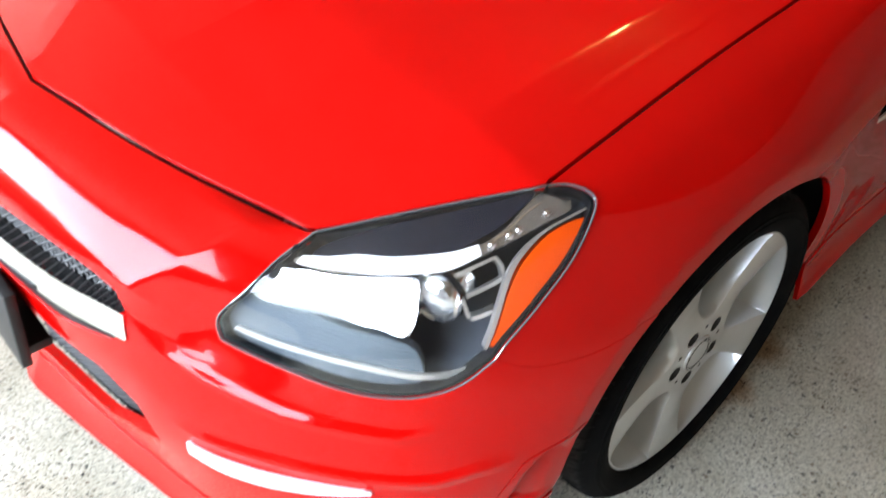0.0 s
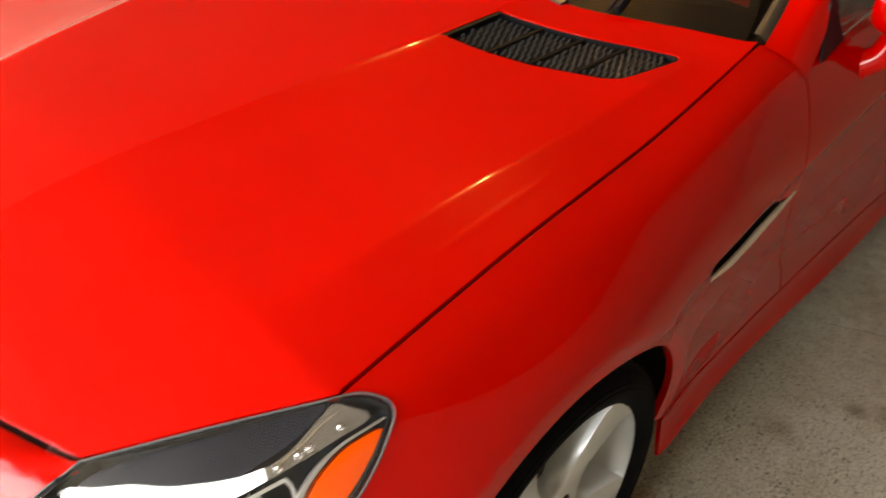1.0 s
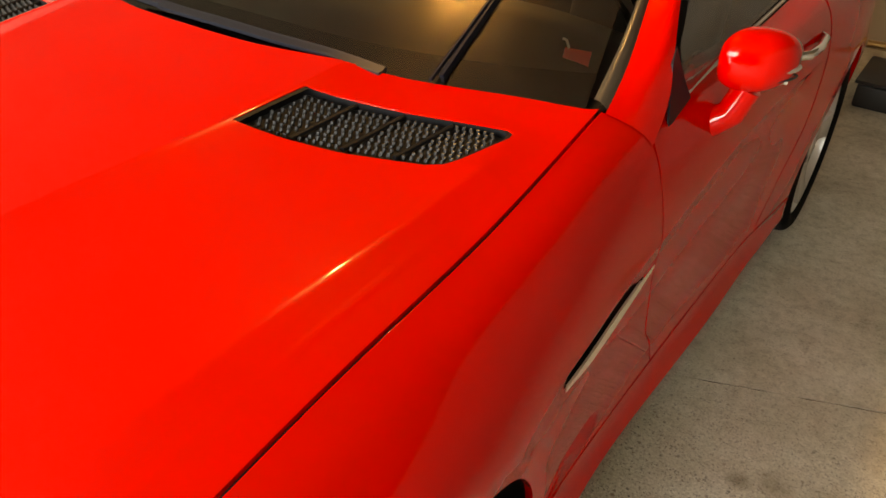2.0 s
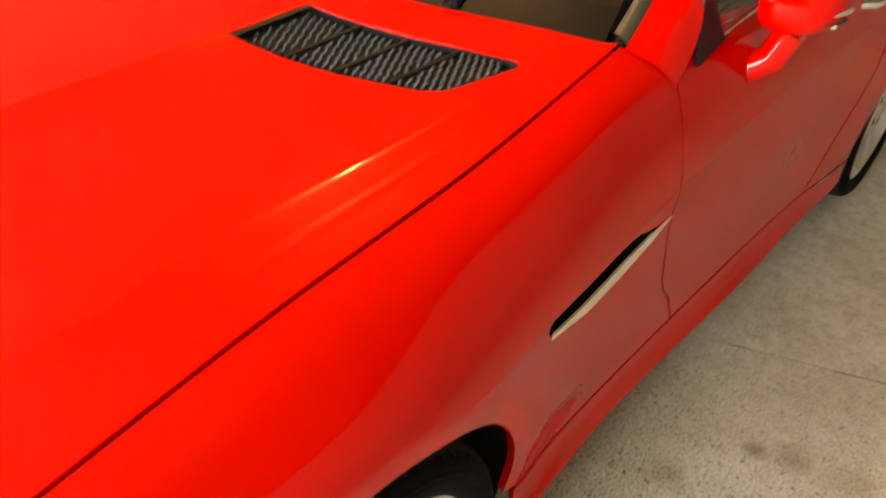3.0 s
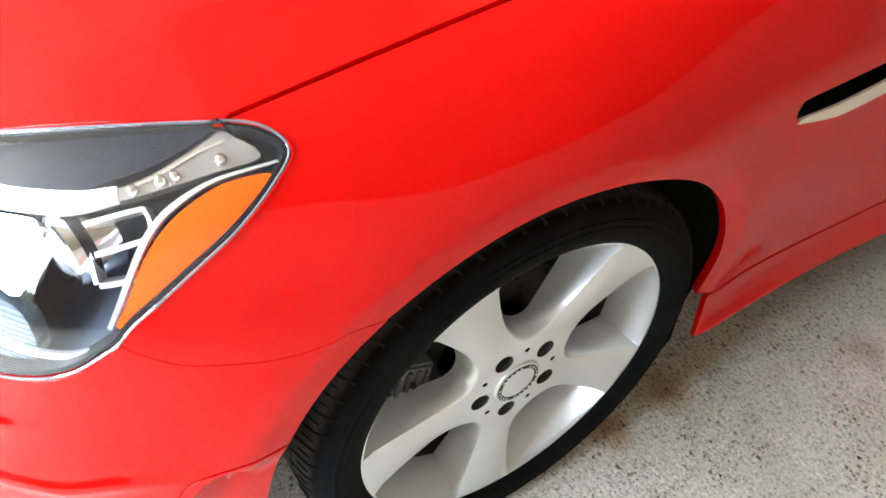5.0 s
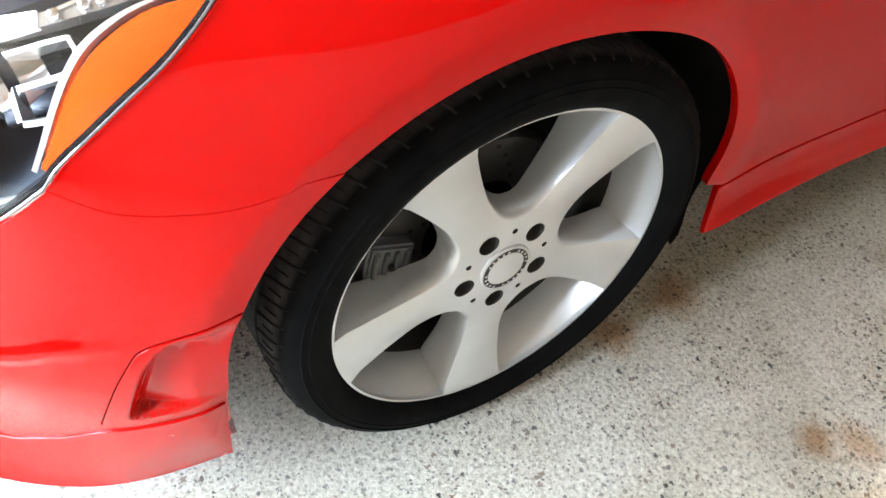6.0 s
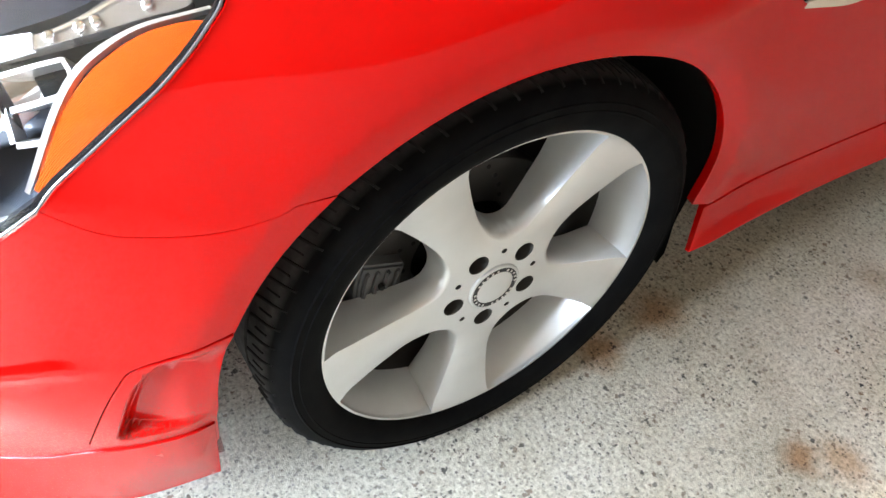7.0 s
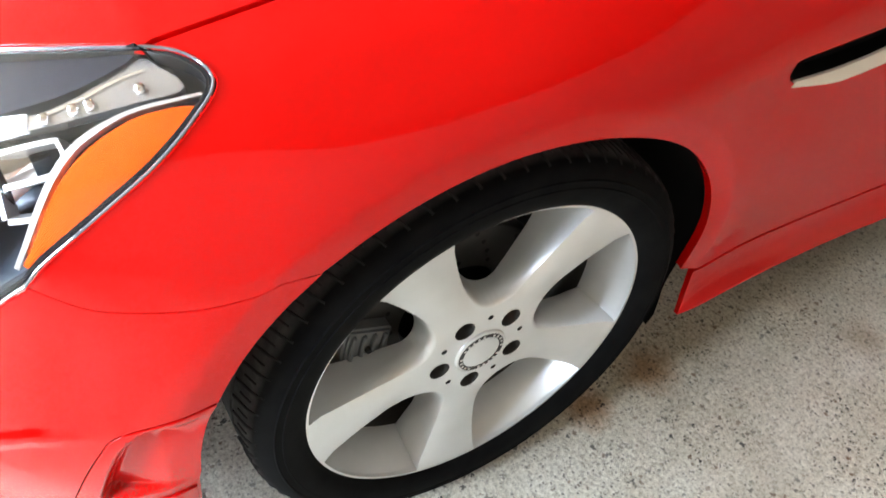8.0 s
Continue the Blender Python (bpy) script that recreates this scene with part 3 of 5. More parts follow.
def skin_at(y, z):
    """The s, v of the point of the skin that has this y and z."""
    d = (LOOK_P[..., 1] - y) ** 2 + (LOOK_P[..., 2] - z) ** 2
    k = np.unravel_index(d.argmin(), d.shape)
    s, v = LOOK_S[k], LOOK_V[k]
    for _ in range(6):
        p, h = skin(s, v), 1e-4
        a = (skin(s + h, v) - p)[1:] / h
        b = (skin(s, v + h) - p)[1:] / h
        q = np.linalg.lstsq(np.stack([a, b], 1), np.array([y, z]) - p[1:], rcond=None)[0]
        s, v = s + np.clip(q[0], -.1, .1), min(6.0, v + np.clip(q[1], -.2, .2))
    return s, v




def arch(y0, a0, a1, n=36):
    """Points of a wheel arch's edge as s, v, between two angles."""
    return [skin_at(y0 + ARCH_A * math.cos(a), ARCH_Z + ARCH_B * math.sin(a)) for a in np.linspace(radians(a0), radians(a1), n)]


CREASES = [[skin_at(y, flank_crease(y) + dz) for y in np.arange(.16, 1.95, .02)] for dz in (0, .006, -.006)]
CREASES += [[skin_at(y0 + ARCH_A * r * math.cos(a), ARCH_Z + ARCH_B * r * math.sin(a)) for a in np.arange(radians(0), radians(180), .05)]
            for y0 in (0.0, 2.43) for r in (1.085, 1.10, 1.07)]

CREASES += [[(s, ridge_run(s, k) + d) for s in np.arange(1.7, 3.45, .03)] for k in (0, 1) for d in (-.15, -.09, -.045, 0, .045, .09, .15)]

CREASES += [[(nose_crease(v) + d, v) for v in np.arange(.1, 2.9, .07)] for d in (-.03, 0, .03, .07, .12, .16, .22, .28)]

CREASES += [[(duct_front(v) + d, v) for v in np.arange(3.66, 4.7, .06)] for d in (-.015, 0, .018, .035, .055, .09)]
CREASES += [[(s, duct_foot(s) + d) for s in np.arange(3.38, 4.0, .03)] for d in (-.09, -.05, -.025, 0, .025)]

# outlines on the skin
HEAD_TOP = [(s, 0.0) for s in np.linspace(2.04, 4.0, 15)]
HEAD_REAR = rounded([(4.0, 0), (4.065, .40), (4.07, .81), (3.95, 1.135), (3.77, 1.45), (3.55, 1.75), (3.35, 2.06), (3.27, 2.24)], 5, False)
HEAD_LOW = rounded([(3.27, 2.24), (3.07, 2.48), (2.815, 2.57), (2.586, 2.5), (2.36, 2.3), (2.07, 2.03)], 5, False)
HEAD_IN = rounded([(2.07, 2.03), (1.975, 1.6), (1.96, 1.1), (1.975, .49), (2.04, 0)], 5, False)
HEAD = np.concatenate([HEAD_TOP[:-1], HEAD_REAR[:-1], HEAD_LOW[:-1], HEAD_IN[:-1]])
SEAM = rounded([(3.275, 2.26), (3.44, 2.47), (3.6, 2.56), (3.81, 2.62), (4.0, 2.61), (4.06, 2.58)], 4, False)
DOOR_FRONT = rounded([(7.04, 1.06), (7.02, 1.82), (7.005, 2.24), (7.015, 2.99), (7.14, 3.9), (7.25, 4.35), (7.33, 4.88)], 5, False)
DOOR_REAR = rounded([(8.42, .28), (8.45, 1.5), (8.42, 3.0), (8.36, 3.9), (8.28, 4.88)], 5, False)


def towards(line, offset):
    return np.asarray(line, float) + np.asarray(offset, float)


def lifted_skin(s, v, depth):
    """The skin pushed inwards by depth."""
    e = 1e-3
    n = np.cross(body(s + e, v, False) - body(s - e, v, False), body(s, v + e, False) - body(s, v - e, False))
    n /= np.maximum(np.linalg.norm(n, axis=-1), 1e-12)[..., None]
    return body(s, v) + n * np.asarray(depth)[..., None]


def lifted(depth):
    return lambda s, v: lifted_skin(s, v, depth)


def band_of(line, half):
    """The closed outline of a narrow band along a line of s, v."""
    c = rounded(line, 6, False)
    d = np.gradient(c * np.asarray(SV), axis=0)
    n = np.stack([-d[:, 1], d[:, 0]], 1) / np.linalg.norm(d, axis=1)[:, None]
    return np.concatenate([c + n * half / np.asarray(SV), (c - n * half / np.asarray(SV))[::-1]])


def shrink(line, amount):
    c = np.asarray(line, float) * np.asarray(SV)
    d = np.roll(c, -1, 0) - np.roll(c, 1, 0)
    n = np.stack([-d[:, 1], d[:, 0]], 1) / np.maximum(np.linalg.norm(d, axis=1), 1e-9)[:, None]
    area = 0.5 * np.sum(c[:, 0] * np.roll(c[:, 1], -1) - np.roll(c[:, 0], -1) * c[:, 1])
    return (c + n * amount * (1 if area > 0 else -1)) / np.asarray(SV)


def strip(line, width, depth, thick, mat, parent, side, name, label=""):
    """A raised band on the pushed-in skin, along a line of s, v with widths in v."""
    line = np.asarray(line, float)
    w = np.asarray(width, float) if np.ndim(width) else np.full(len(line), width)
    t = np.linspace(0, len(line) - 1, (len(line) - 1) * 6 + 1)
    c, w = spline(line, t), np.interp(t, np.arange(len(line)), w)
    d = np.gradient(c * np.asarray(SV), axis=0)
    n = np.stack([-d[:, 1], d[:, 0]], 1) / np.linalg.norm(d, axis=1)[:, None]
    a, b = c + n * (w * .06)[:, None] / np.asarray(SV), c - n * (w * .06)[:, None] / np.asarray(SV)
    outline = np.concatenate([a, b[::-1]])
    return panel(name, sheet(lifted(depth), outline, .012, (), thick, 0, SV, True), mat, parent, label, side)


car = thing("car", "glossy red two-seat roadster parked on a concrete floor", "car")
front_half = arch(0.0, 180, 0, 61)
start = int(np.argmin([abs(v - 2.62) + (k > 30) for k, (s, v) in enumerate(front_half)]))
SEAM = np.concatenate([SEAM[SEAM[:, 0] < front_half[start][0] - .03], [front_half[start]]])
G = 0.0065


GROOVE = band_of([(3.90, 3.62), (3.65, 3.67), (3.514, 3.75), (3.458, 3.94), (3.35, 4.4), (3.262, 4.76)], .0026)


def fender_end(v):
    return np.interp(v, (0, .3, .7, 1.06), (6.99, 7.0, 7.015, 7.031))


VENT_HOLE = rounded([(5.93, 2.36), (6.0, 2.31), (6.33, 2.33), (6.68, 2.38), (6.80, 2.52), (6.90, 2.66), (6.62, 2.80), (6.3, 2.77), (5.99, 2.62)], 4)


def build_fender(side):
    top = [(s, 0.035) for s in np.linspace(4.02, 6.985, 40)]
    outline = (top + [(fender_end(v), v) for v in (.15, .3, .45, .6, .75, .9)] + [tuple(p) for p in towards(DOOR_FRONT, (-G, 0))]
               + [(s, 4.88) for s in np.linspace(7.3, 5.97, 18)] + [tuple(skin_at(.372, z)) for z in (.294, .312)]
               + front_half[::-1][1:-start - 2] + [tuple(p) for p in towards(SEAM[::-1], (0, -.013))]
               + [tuple(p) for p in towards(HEAD_REAR[::-1], (.012, .02))[1:-1]])
    return panel("fender", sheet(body, outline, 0.014, [VENT_HOLE], 0.014, 0, SV, True, CREASES, True), PAINT, car, "", side)


def build_bumper():
    left = [tuple(p) for p in towards(HEAD_IN[::-1], (-.012, 0))[:-1]] + [tuple(p) for p in towards(HEAD_LOW[::-1], (0, .05))] \
        + [tuple(p) for p in towards(SEAM, (0, .006))] + front_half[:start - 1][::-1] \
        + [tuple(skin_at(-.375, z)) for z in (.30, .27, .24, .20, .17)] + [(4.0, 5.99)] + [(s, 5.99) for s in np.linspace(3.9, .1, 34)]
    top = [(s, 0.045) for s in np.linspace(0, 1.98, 20)]
    half = top + left
    outline = half + [(0, 5.99)] + [(-s, v) for s, v in half[::-1] if s > 0]
    grille = straight([(-1.40, 2.4), (-1.36, 2.12), (0, 2.2), (1.36, 2.12), (1.40, 2.4), (1.28, 2.96), (.79, 3.2), (0, 3.25), (-.79, 3.2), (-1.28, 2.96)], .1)
    intake = straight([(-1.38, 3.9), (-1.1, 3.62), (0, 3.7), (1.1, 3.62), (1.38, 3.9), (1.46, 4.5), (.84, 5.1), (0, 5.2), (-.84, 5.1), (-1.46, 4.5)], .1)
    holes = [grille, intake]
    for k in (1, -1):
        holes += [np.array([(k * s, v) for s, v in h]) for h in (GROOVE,)]
    bumper = panel("front_bumper", sheet(body, outline, 0.014, holes, 0.02, 0, SV, True, CREASES, True), BUMPERPAINT, car)
    rise = lambda s: np.interp(np.abs(s), (1.6, 2.73, 3.02, 3.23, 3.9), (5.34, 5.36, 5.13, 4.90, 4.68))
    run = np.concatenate([np.linspace(-3.9, 3.9, 90)])
    lip = [(s, rise(s)) for s in run] + [(3.96, 5.98)] + [(s, 5.98) for s in run[::-1]] + [(-3.96, 5.98)]
    flare = lambda s, v: lifted_skin(s, v, -.003 - .020 * np.clip((v - rise(s)) / (6 - rise(s)), 0, 1))
    panel("lower_lip", sheet(flare, lip, .02, (), .022, 0, SV, True, (), True), GRIMY, bumper, "dusty red lower lip")
    for k in (1, -1):
        strip([(1.74, 4.12), (1.95, 4.18), (2.2, 4.16), (2.45, 4.08), (2.7, 3.98)], [.2, .26, .26, .2, .06], -.004, .02, RUNLIGHT, bumper, k, "running_light", "bright white running light strip")
    return bumper


def build_door(side):
    outline = [(s, .28) for s in np.linspace(7.12, 8.4, 24)] + [tuple(p) for p in towards(DOOR_REAR, (-G, 0))] \
        + [(s, 4.88) for s in np.linspace(8.26, 7.34, 18)] + [tuple(p) for p in towards(DOOR_FRONT[::-1], (G, 0))]
    return panel("door", sheet(body, outline, 0.014, (), 0.014, 0, SV, True, CREASES, True), PAINT, car, "", side)


def build_sill(side):
    outline = [(s, 4.905) for s in np.linspace(5.945, 8.25, 36)] + [tuple(skin_at(2.058, z)) for z in (.268, .245, .21)] \
        + [(s, 5.99) for s in np.linspace(8.62, 5.95, 36)]
    return panel("sill", sheet(body, outline, 0.016, (), 0.012, 0.002, SV, True, (), True), PAINT, car, "", side)


def build_quarter(side):
    rear = arch(2.43, 180, 0)
    outline = [(s, 0.0) for s in np.linspace(8.5, 11, 40)] + [(11, v) for v in np.linspace(.3, 5.99, 20)] + [(s, 5.99) for s in np.linspace(10.9, 9.5, 16)] \
        + rear[::-1] + [tuple(skin_at(2.056, .276))] + [tuple(p) for p in towards(DOOR_REAR[::-1], (G, 0))]
    return panel("rear_quarter", sheet(body, outline, 0.025, (), 0.014, 0, SV, True), PAINT, car, "", side)


def hood_surface(x, y):
    return np.stack([x, y, hood_z(x, y)], -1)


COWL = [(.72, .712), (.69, .698), (.60, .664), (.50, .618), (.42, .582), (.315, .546), (.174, .510), (.06, .501), (0, .501)]
VENT_PLAN = [(.317, .298), (.331, .446), (.493, .506), (.640, .571), (.652, .568), (.655, .552), (.630, .452), (.618, .425), (.595, .405), (.484, .352), (.40, .322)]


def build_hood():
    t = np.linspace(0, 2.03, 22)
    front = top_line(t)[:, :2] + np.array([0, .006])
    lampside = top_line(np.linspace(2.06, 4.0, 18))[:, :2] + np.array([-.004, .003])
    gap = top_line(np.linspace(4.03, 7.0, 40))[:, :2] + np.array([-.0065, 0])
    rear = rounded(COWL, 4, False)
    half = np.concatenate([front, lampside, gap, rear[1:]])
    outline = np.concatenate([half, (half[1:-1] * np.array([-1, 1]))[::-1]])
    hole = straight(VENT_PLAN, .02)
    other = (hole * np.array([-1, 1]))[::-1]
    run = np.arange(-.66, .70, .012)
    folds = [np.column_stack([k * (hood_line(run, w) + d), run]) for k in (1, -1) for w in (0, 1, 2) for d in ((-.022, -.014, -.009, -.0045, 0, .0045, .009, .014, .022) if w == 0 else (-.012, -.006, 0, .006, .012))]
    return panel("hood", sheet(hood_surface, outline, 0.015, [hole, other], 0.014, lines=folds, roll=True), PAINT, car)


build_hood()
build_bumper()
for side in (1, -1):
    build_fender(side), build_door(side), build_sill(side), build_quarter(side)


def inner_shell():
    """Dark structure behind the panels, so that the gaps read black."""
    s, v = np.meshgrid(np.linspace(-10.8, 10.8, 150), np.linspace(-.2, 6, 32), indexing="ij")
    p = body(s, v)
    n = np.cross(np.gradient(p, axis=0), np.gradient(p, axis=1))
    n /= np.maximum(np.linalg.norm(n, axis=-1), 1e-9)[..., None]
    q = p + n * 0.013
    keep = np.ones(p.shape[:2], bool)
    for y0 in (0.0, 2.43):
        keep &= ((p[..., 1] - y0) / (ARCH_A + .03)) ** 2 + ((p[..., 2] - ARCH_Z) / (ARCH_B + .03)) ** 2 > 1
    keep &= ~((np.abs(p[..., 1]) < ARCH_A + .02) & (p[..., 2] < ARCH_Z)) & ~((np.abs(p[..., 1] - 2.43) < ARCH_A + .02) & (p[..., 2] < ARCH_Z))
    keep &= ~((np.abs(s) > 1.9) & (np.abs(s) < 4.12) & (v < 2.7)) & ~((np.abs(s) < 1.6) & (v > 2.0) & (v < 5.3)) & ~((np.abs(s) > 5.8) & (np.abs(s) < 7.02) & (v > 2.1) & (v < 2.9)) & ~((np.abs(s) > 3.3) & (np.abs(s) < 4.0) & (v > 3.6) & (v < 4.8))
    verts, faces = q.reshape(-1, 3), []
    w = p.shape[1]
    for i in range(p.shape[0] - 1):
        for j in range(w - 1):
            if keep[i, j] and keep[i + 1, j] and keep[i, j + 1] and keep[i + 1, j + 1]:
                faces.append((i * w + j, (i + 1) * w + j, (i + 1) * w + j + 1, i * w + j + 1))
    mesh_of("inner_structure", verts, faces, GAPBLACK, car)


inner_shell()


def build_arch_parts(y0, side):
    """The lining of a wheel well and the folded lip of its arch."""
    bm = bmesh.new()
    rows = []
    for a in np.linspace(radians(-24), radians(184), 60):
        y, z = y0 + ARCH_A * math.cos(a), ARCH_Z + ARCH_B * math.sin(a)
        z = max(z, .14)
        sx = skin(*skin_at(y, max(z, .2)))[0]
        ring = []
        for x, grow in ((sx - .012, .004), (sx - .03, .018), (.55, .03), (.48, -.02)):
            ring.append(bm.verts.new((side * x, y0 + (y - y0) * (1 + grow), ARCH_Z + (z - ARCH_Z) * (1 + grow))))
        rows.append(ring)
    for a, b in zip(rows[:-1], rows[1:]):
        for k in range(3):
            bm.faces.new((a[k], a[k + 1], b[k + 1], b[k]))
    bm.faces.new([r[-1] for r in rows])
    part("wheel_well", bm, LINER, car, "black plastic wheel well lining")


for side in (1, -1):
    for y0 in (0.0, 2.43):
        build_arch_parts(y0, side)

# ---- wheels ----
TYRE_R, RIM_R = 0.3165, 0.2475


def build_wheel(m, brake=True):
    wheel = new("wheel")
    wheel.parent = car
    wheel.matrix_local = m
    tagged(wheel, "five-spoke silver alloy wheel with a black low-profile tyre")
    # tyre, x = 0 at the outer face of the rim lip, outward is +x
    prof = [(-.004, .2455), (.004, .250), (.010, .262), (.0125, .272), (.0125, .279), (.0132, .2795), (.0132, .281), (.0120, .2815), (.0112, .2885), (.0122, .289), (.0122, .2905), (.0100, .2915), (.005, .302), (-.004, .3095), (-.016, .3135),
            (-.028, .315), (-.052, .3162), (-.0525, .309), (-.060, .309), (-.0605, .3164), (-.095, TYRE_R), (-.0955, .309), (-.1035, .309), (-.104, TYRE_R),
            (-.138, .3164), (-.1385, .309), (-.146, .309), (-.1465, .3162), (-.170, .315), (-.186, .3125), (-.2, .305), (-.21, .28), (-.205, .25), (-.19, .243)]
    tyre = part("tyre", turned(prof, 96), RUBBER, wheel, "black low-profile tyre with a scuffed sidewall")
    bm = bmesh.new()
    for k in range(68):
        turn = pose(0, 0, 0, 360 * k / 68, 0, 0)
        # a long curved groove over the shoulder and a short cut between two of them
        tube([turn @ Vector((x, y, r)) for x, y, r in ((-.001, .006, .3065), (-.008, .004, .3112), (-.018, .001, .3138), (-.032, -.004, .3152), (-.050, -.012, .3162))], .0019, 5, bm)
        tube([turn @ Vector((x, y + .0145, r)) for x, y, r in ((-.014, .002, .3131), (-.024, -.001, .3147), (-.036, -.005, .3156))], .0012, 4, bm)
    tagged(part("tread_sipe", bm, GAPBLACK, tyre, "row of dark tread slots", False), kind="stuff")
    # rim lip and barrel
    lip = [(-.012, .2425), (-.006, .2440), (-.0022, .2462), (-.0006, .2480), (-.002, .2500), (-.008, .2505), (-.02, .247), (-.03, .243)]
    part("rim_lip", turned(lip, 120), SILVER, wheel)
    part("barrel", turned([(-.006, .2430), (-.012, .2415), (-.030, .236), (-.055, .229), (-.075, .224)], 120), SILVER, wheel)
    # the barrel's deeper half, its colour darkened for shade and brake dust
    part("inner_barrel", turned([(-.075, .224), (-.10, .2205), (-.17, .221), (-.19, .238), (-.195, .244)], 80), DUSTSHADE, wheel, "inner barrel darkened for brake dust and shade")
    # spokes and hub: a face with five windows, whose walls run back and round off towards the hub
    ang = [radians(119.3 - 72 * k) for k in range(5)]

    def face_depth(r):
        return ramp(r, (0, .035, .05, .075, .12, .18, .235, .245), (-.010, -.010, -.010, -.011, -.011, -.0075, -.002, -.001))

    def crown(y, z):
        """The face with each spoke's back slightly rounded across."""
        r = np.hypot(y, z)
        off = np.abs((np.degrees(np.arctan2(z, y)) - 119.3 + 36) % 72 - 36)
        return face_depth(r) - .0045 * np.clip(off / 12, 0, 1.2) ** 2 * np.interp(r, (.085, .14, .225, .243), (0, 1, 1, 0))

    def face(y, z):
        return np.stack([crown(y, z), y, z], -1)

    def window(mid, back):
        """One window's edge, in front or at the back: from the middle of its outer side round by the hub."""
        if back:
            half = rounded([(.2385, 0), (.2385, 10), (.2380, 19.5), (.2300, 22.6), (.200, 22.4), (.160, 22.0), (.126, 19.6), (.103, 13.6), (.0945, 6.4), (.0925, 0)], 4, False)
        else:
            half = np.concatenate([rounded([(.2432, 0), (.2432, 8), (.2432, 16), (.2432, 24.2)], 4, False)[:-1],
                                   rounded([(.2432, 24.2), (.206, 24.4), (.165, 24.1), (.128, 22.6), (.098, 17.8), (.0845, 9), (.081, 0)], 4, False)])
        full = np.concatenate([half, (half * np.array([1, -1]))[::-1][1:-1]])
        return np.array([(r * math.cos(mid + radians(a)), r * math.sin(mid + radians(a))) for r, a in full])

    mids = [a - radians(36) for a in ang]
    outer = [(.2466 * math.cos(a), .2466 * math.sin(a)) for a in np.linspace(0, 2 * math.pi, 160, endpoint=False)]
    fronts = [window(m0, False) for m0 in mids]
    lugs = [[(.060 * math.cos(a) + .0145 * math.cos(b), .060 * math.sin(a) + .0145 * math.sin(b)) for b in np.linspace(0, 2 * math.pi, 20, endpoint=False)] for a in ang]
    small = [[(.062 * math.cos(a) + .0042 * math.cos(b), .062 * math.sin(a) + .0042 * math.sin(b)) for b in np.linspace(0, 2 * math.pi, 10, endpoint=False)] for a in mids]
    data = sheet(face, outer, .008, fronts + lugs + small, .0)
    panel("spoke_face", data, SILVER, wheel, "silver painted spokes")
    verts, faces, sharp = [], [], []
    for k in range(5):
        f, g = fronts[k], window(mids[k], True)
        rim_of = np.hypot(f[:, 0], f[:, 1])
        tip = np.clip((rim_of - .10) / .10, 0, 1)
        deep = np.interp(rim_of, (.08, .12, .18, .24), (.028, .034, .045, .060))
        n = len(f)
        first = len(verts)
        rows = np.linspace(0, 1, 10)
        for i, w in enumerate(list(rows) + [1.0]):
            over = tip * w + (1 - tip) * math.sin(w * math.pi / 2)
            down = tip * w + (1 - tip) * (1 - math.cos(w * math.pi / 2))
            q = f + (g - f) * over[:, None]
            x = crown(f[:, 0], f[:, 1]) - deep * down - (.010 if i == len(rows) else 0)
            b0 = len(verts)
            verts += list(np.column_stack([x, q]))
            if i:
                faces += [(b0 - n + j, b0 - n + (j + 1) % n, b0 + (j + 1) % n, b0 + j) for j in range(n)]
                sharp += [(b0 - n + j, b0 + j) for j in (12, n - 12)]
    mesh_of("spoke_wall", verts, faces, SILVER, wheel, "", True, sharp)
    for a in mids:
        part("valve_pocket", turned([(-.0108, .0042), (-.022, .0040), (-.022, .0001)], 10), CAST, wheel, m=pose(0, .062 * math.cos(a), .062 * math.sin(a)))
    # bolts in their holes, both coloured dark for the shade in there; cap
    for a in ang:
        m2 = pose(0, .060 * math.cos(a), .060 * math.sin(a))
        part("bolt_hole", turned([(-.0104, .0146), (-.0125, .0136), (-.036, .0126), (-.036, .0001)], 20), DUSTSHADE, wheel, m=m2)
        part("lug_bolt", turned([(-.0355, .0112), (-.030, .0095), (-.029, .0085), (-.029, .0001)], 12), GAPBLACK, wheel, "recessed wheel bolt, blackened for the shade in its hole", m=m2)
    cap = part("centre_cap", turned([(-.012, .0385), (-.0075, .038), (-.006, .0365), (-.0060, .0345), (-.0068, .034), (-.0068, .0275), (-.006, .0268), (-.0052, .020), (-.0048, .0001)], 56), SILVER, wheel, "silver centre cap with a dark lettered ring")
    part("cap_ring", turned([(-.0067, .0338), (-.0058, .0335), (-.0058, .0280), (-.0067, .0277)], 56), CAST, cap)
    for k in range(24):
        if k % 12 not in (5, 11):
            part("cap_letter", box((.0006, .0030, .0034), pose(0, 0, 0, 15 * k, 0, 0) @ pose(-.0056, 0, .0308)), SATIN, cap, smooth=False)
    if brake:
        disc = part("brake_disc", turned([(-.10, .075), (-.085, .08), (-.085, .148), (-.088, .150), (-.105, .150), (-.11, .148), (-.11, .08)], 72), STEEL, wheel, "drilled steel brake disc")
        bm = bmesh.new()
        for i in range(12):
            for j in range(4):
                a = radians(30 * i + 7 * j)
                r = .092 + .015 * j
                m3 = pose(-.0845, r * math.cos(a), r * math.sin(a)) @ pose(0, 0, 0, 0, 90, 0)
                bmesh.ops.create_cone(bm, cap_ends=True, segments=8, radius1=.0032, radius2=.0032, depth=.001, matrix=m3)
        tagged(part("disc_hole", bm, GAPBLACK, disc, smooth=False), kind="stuff")
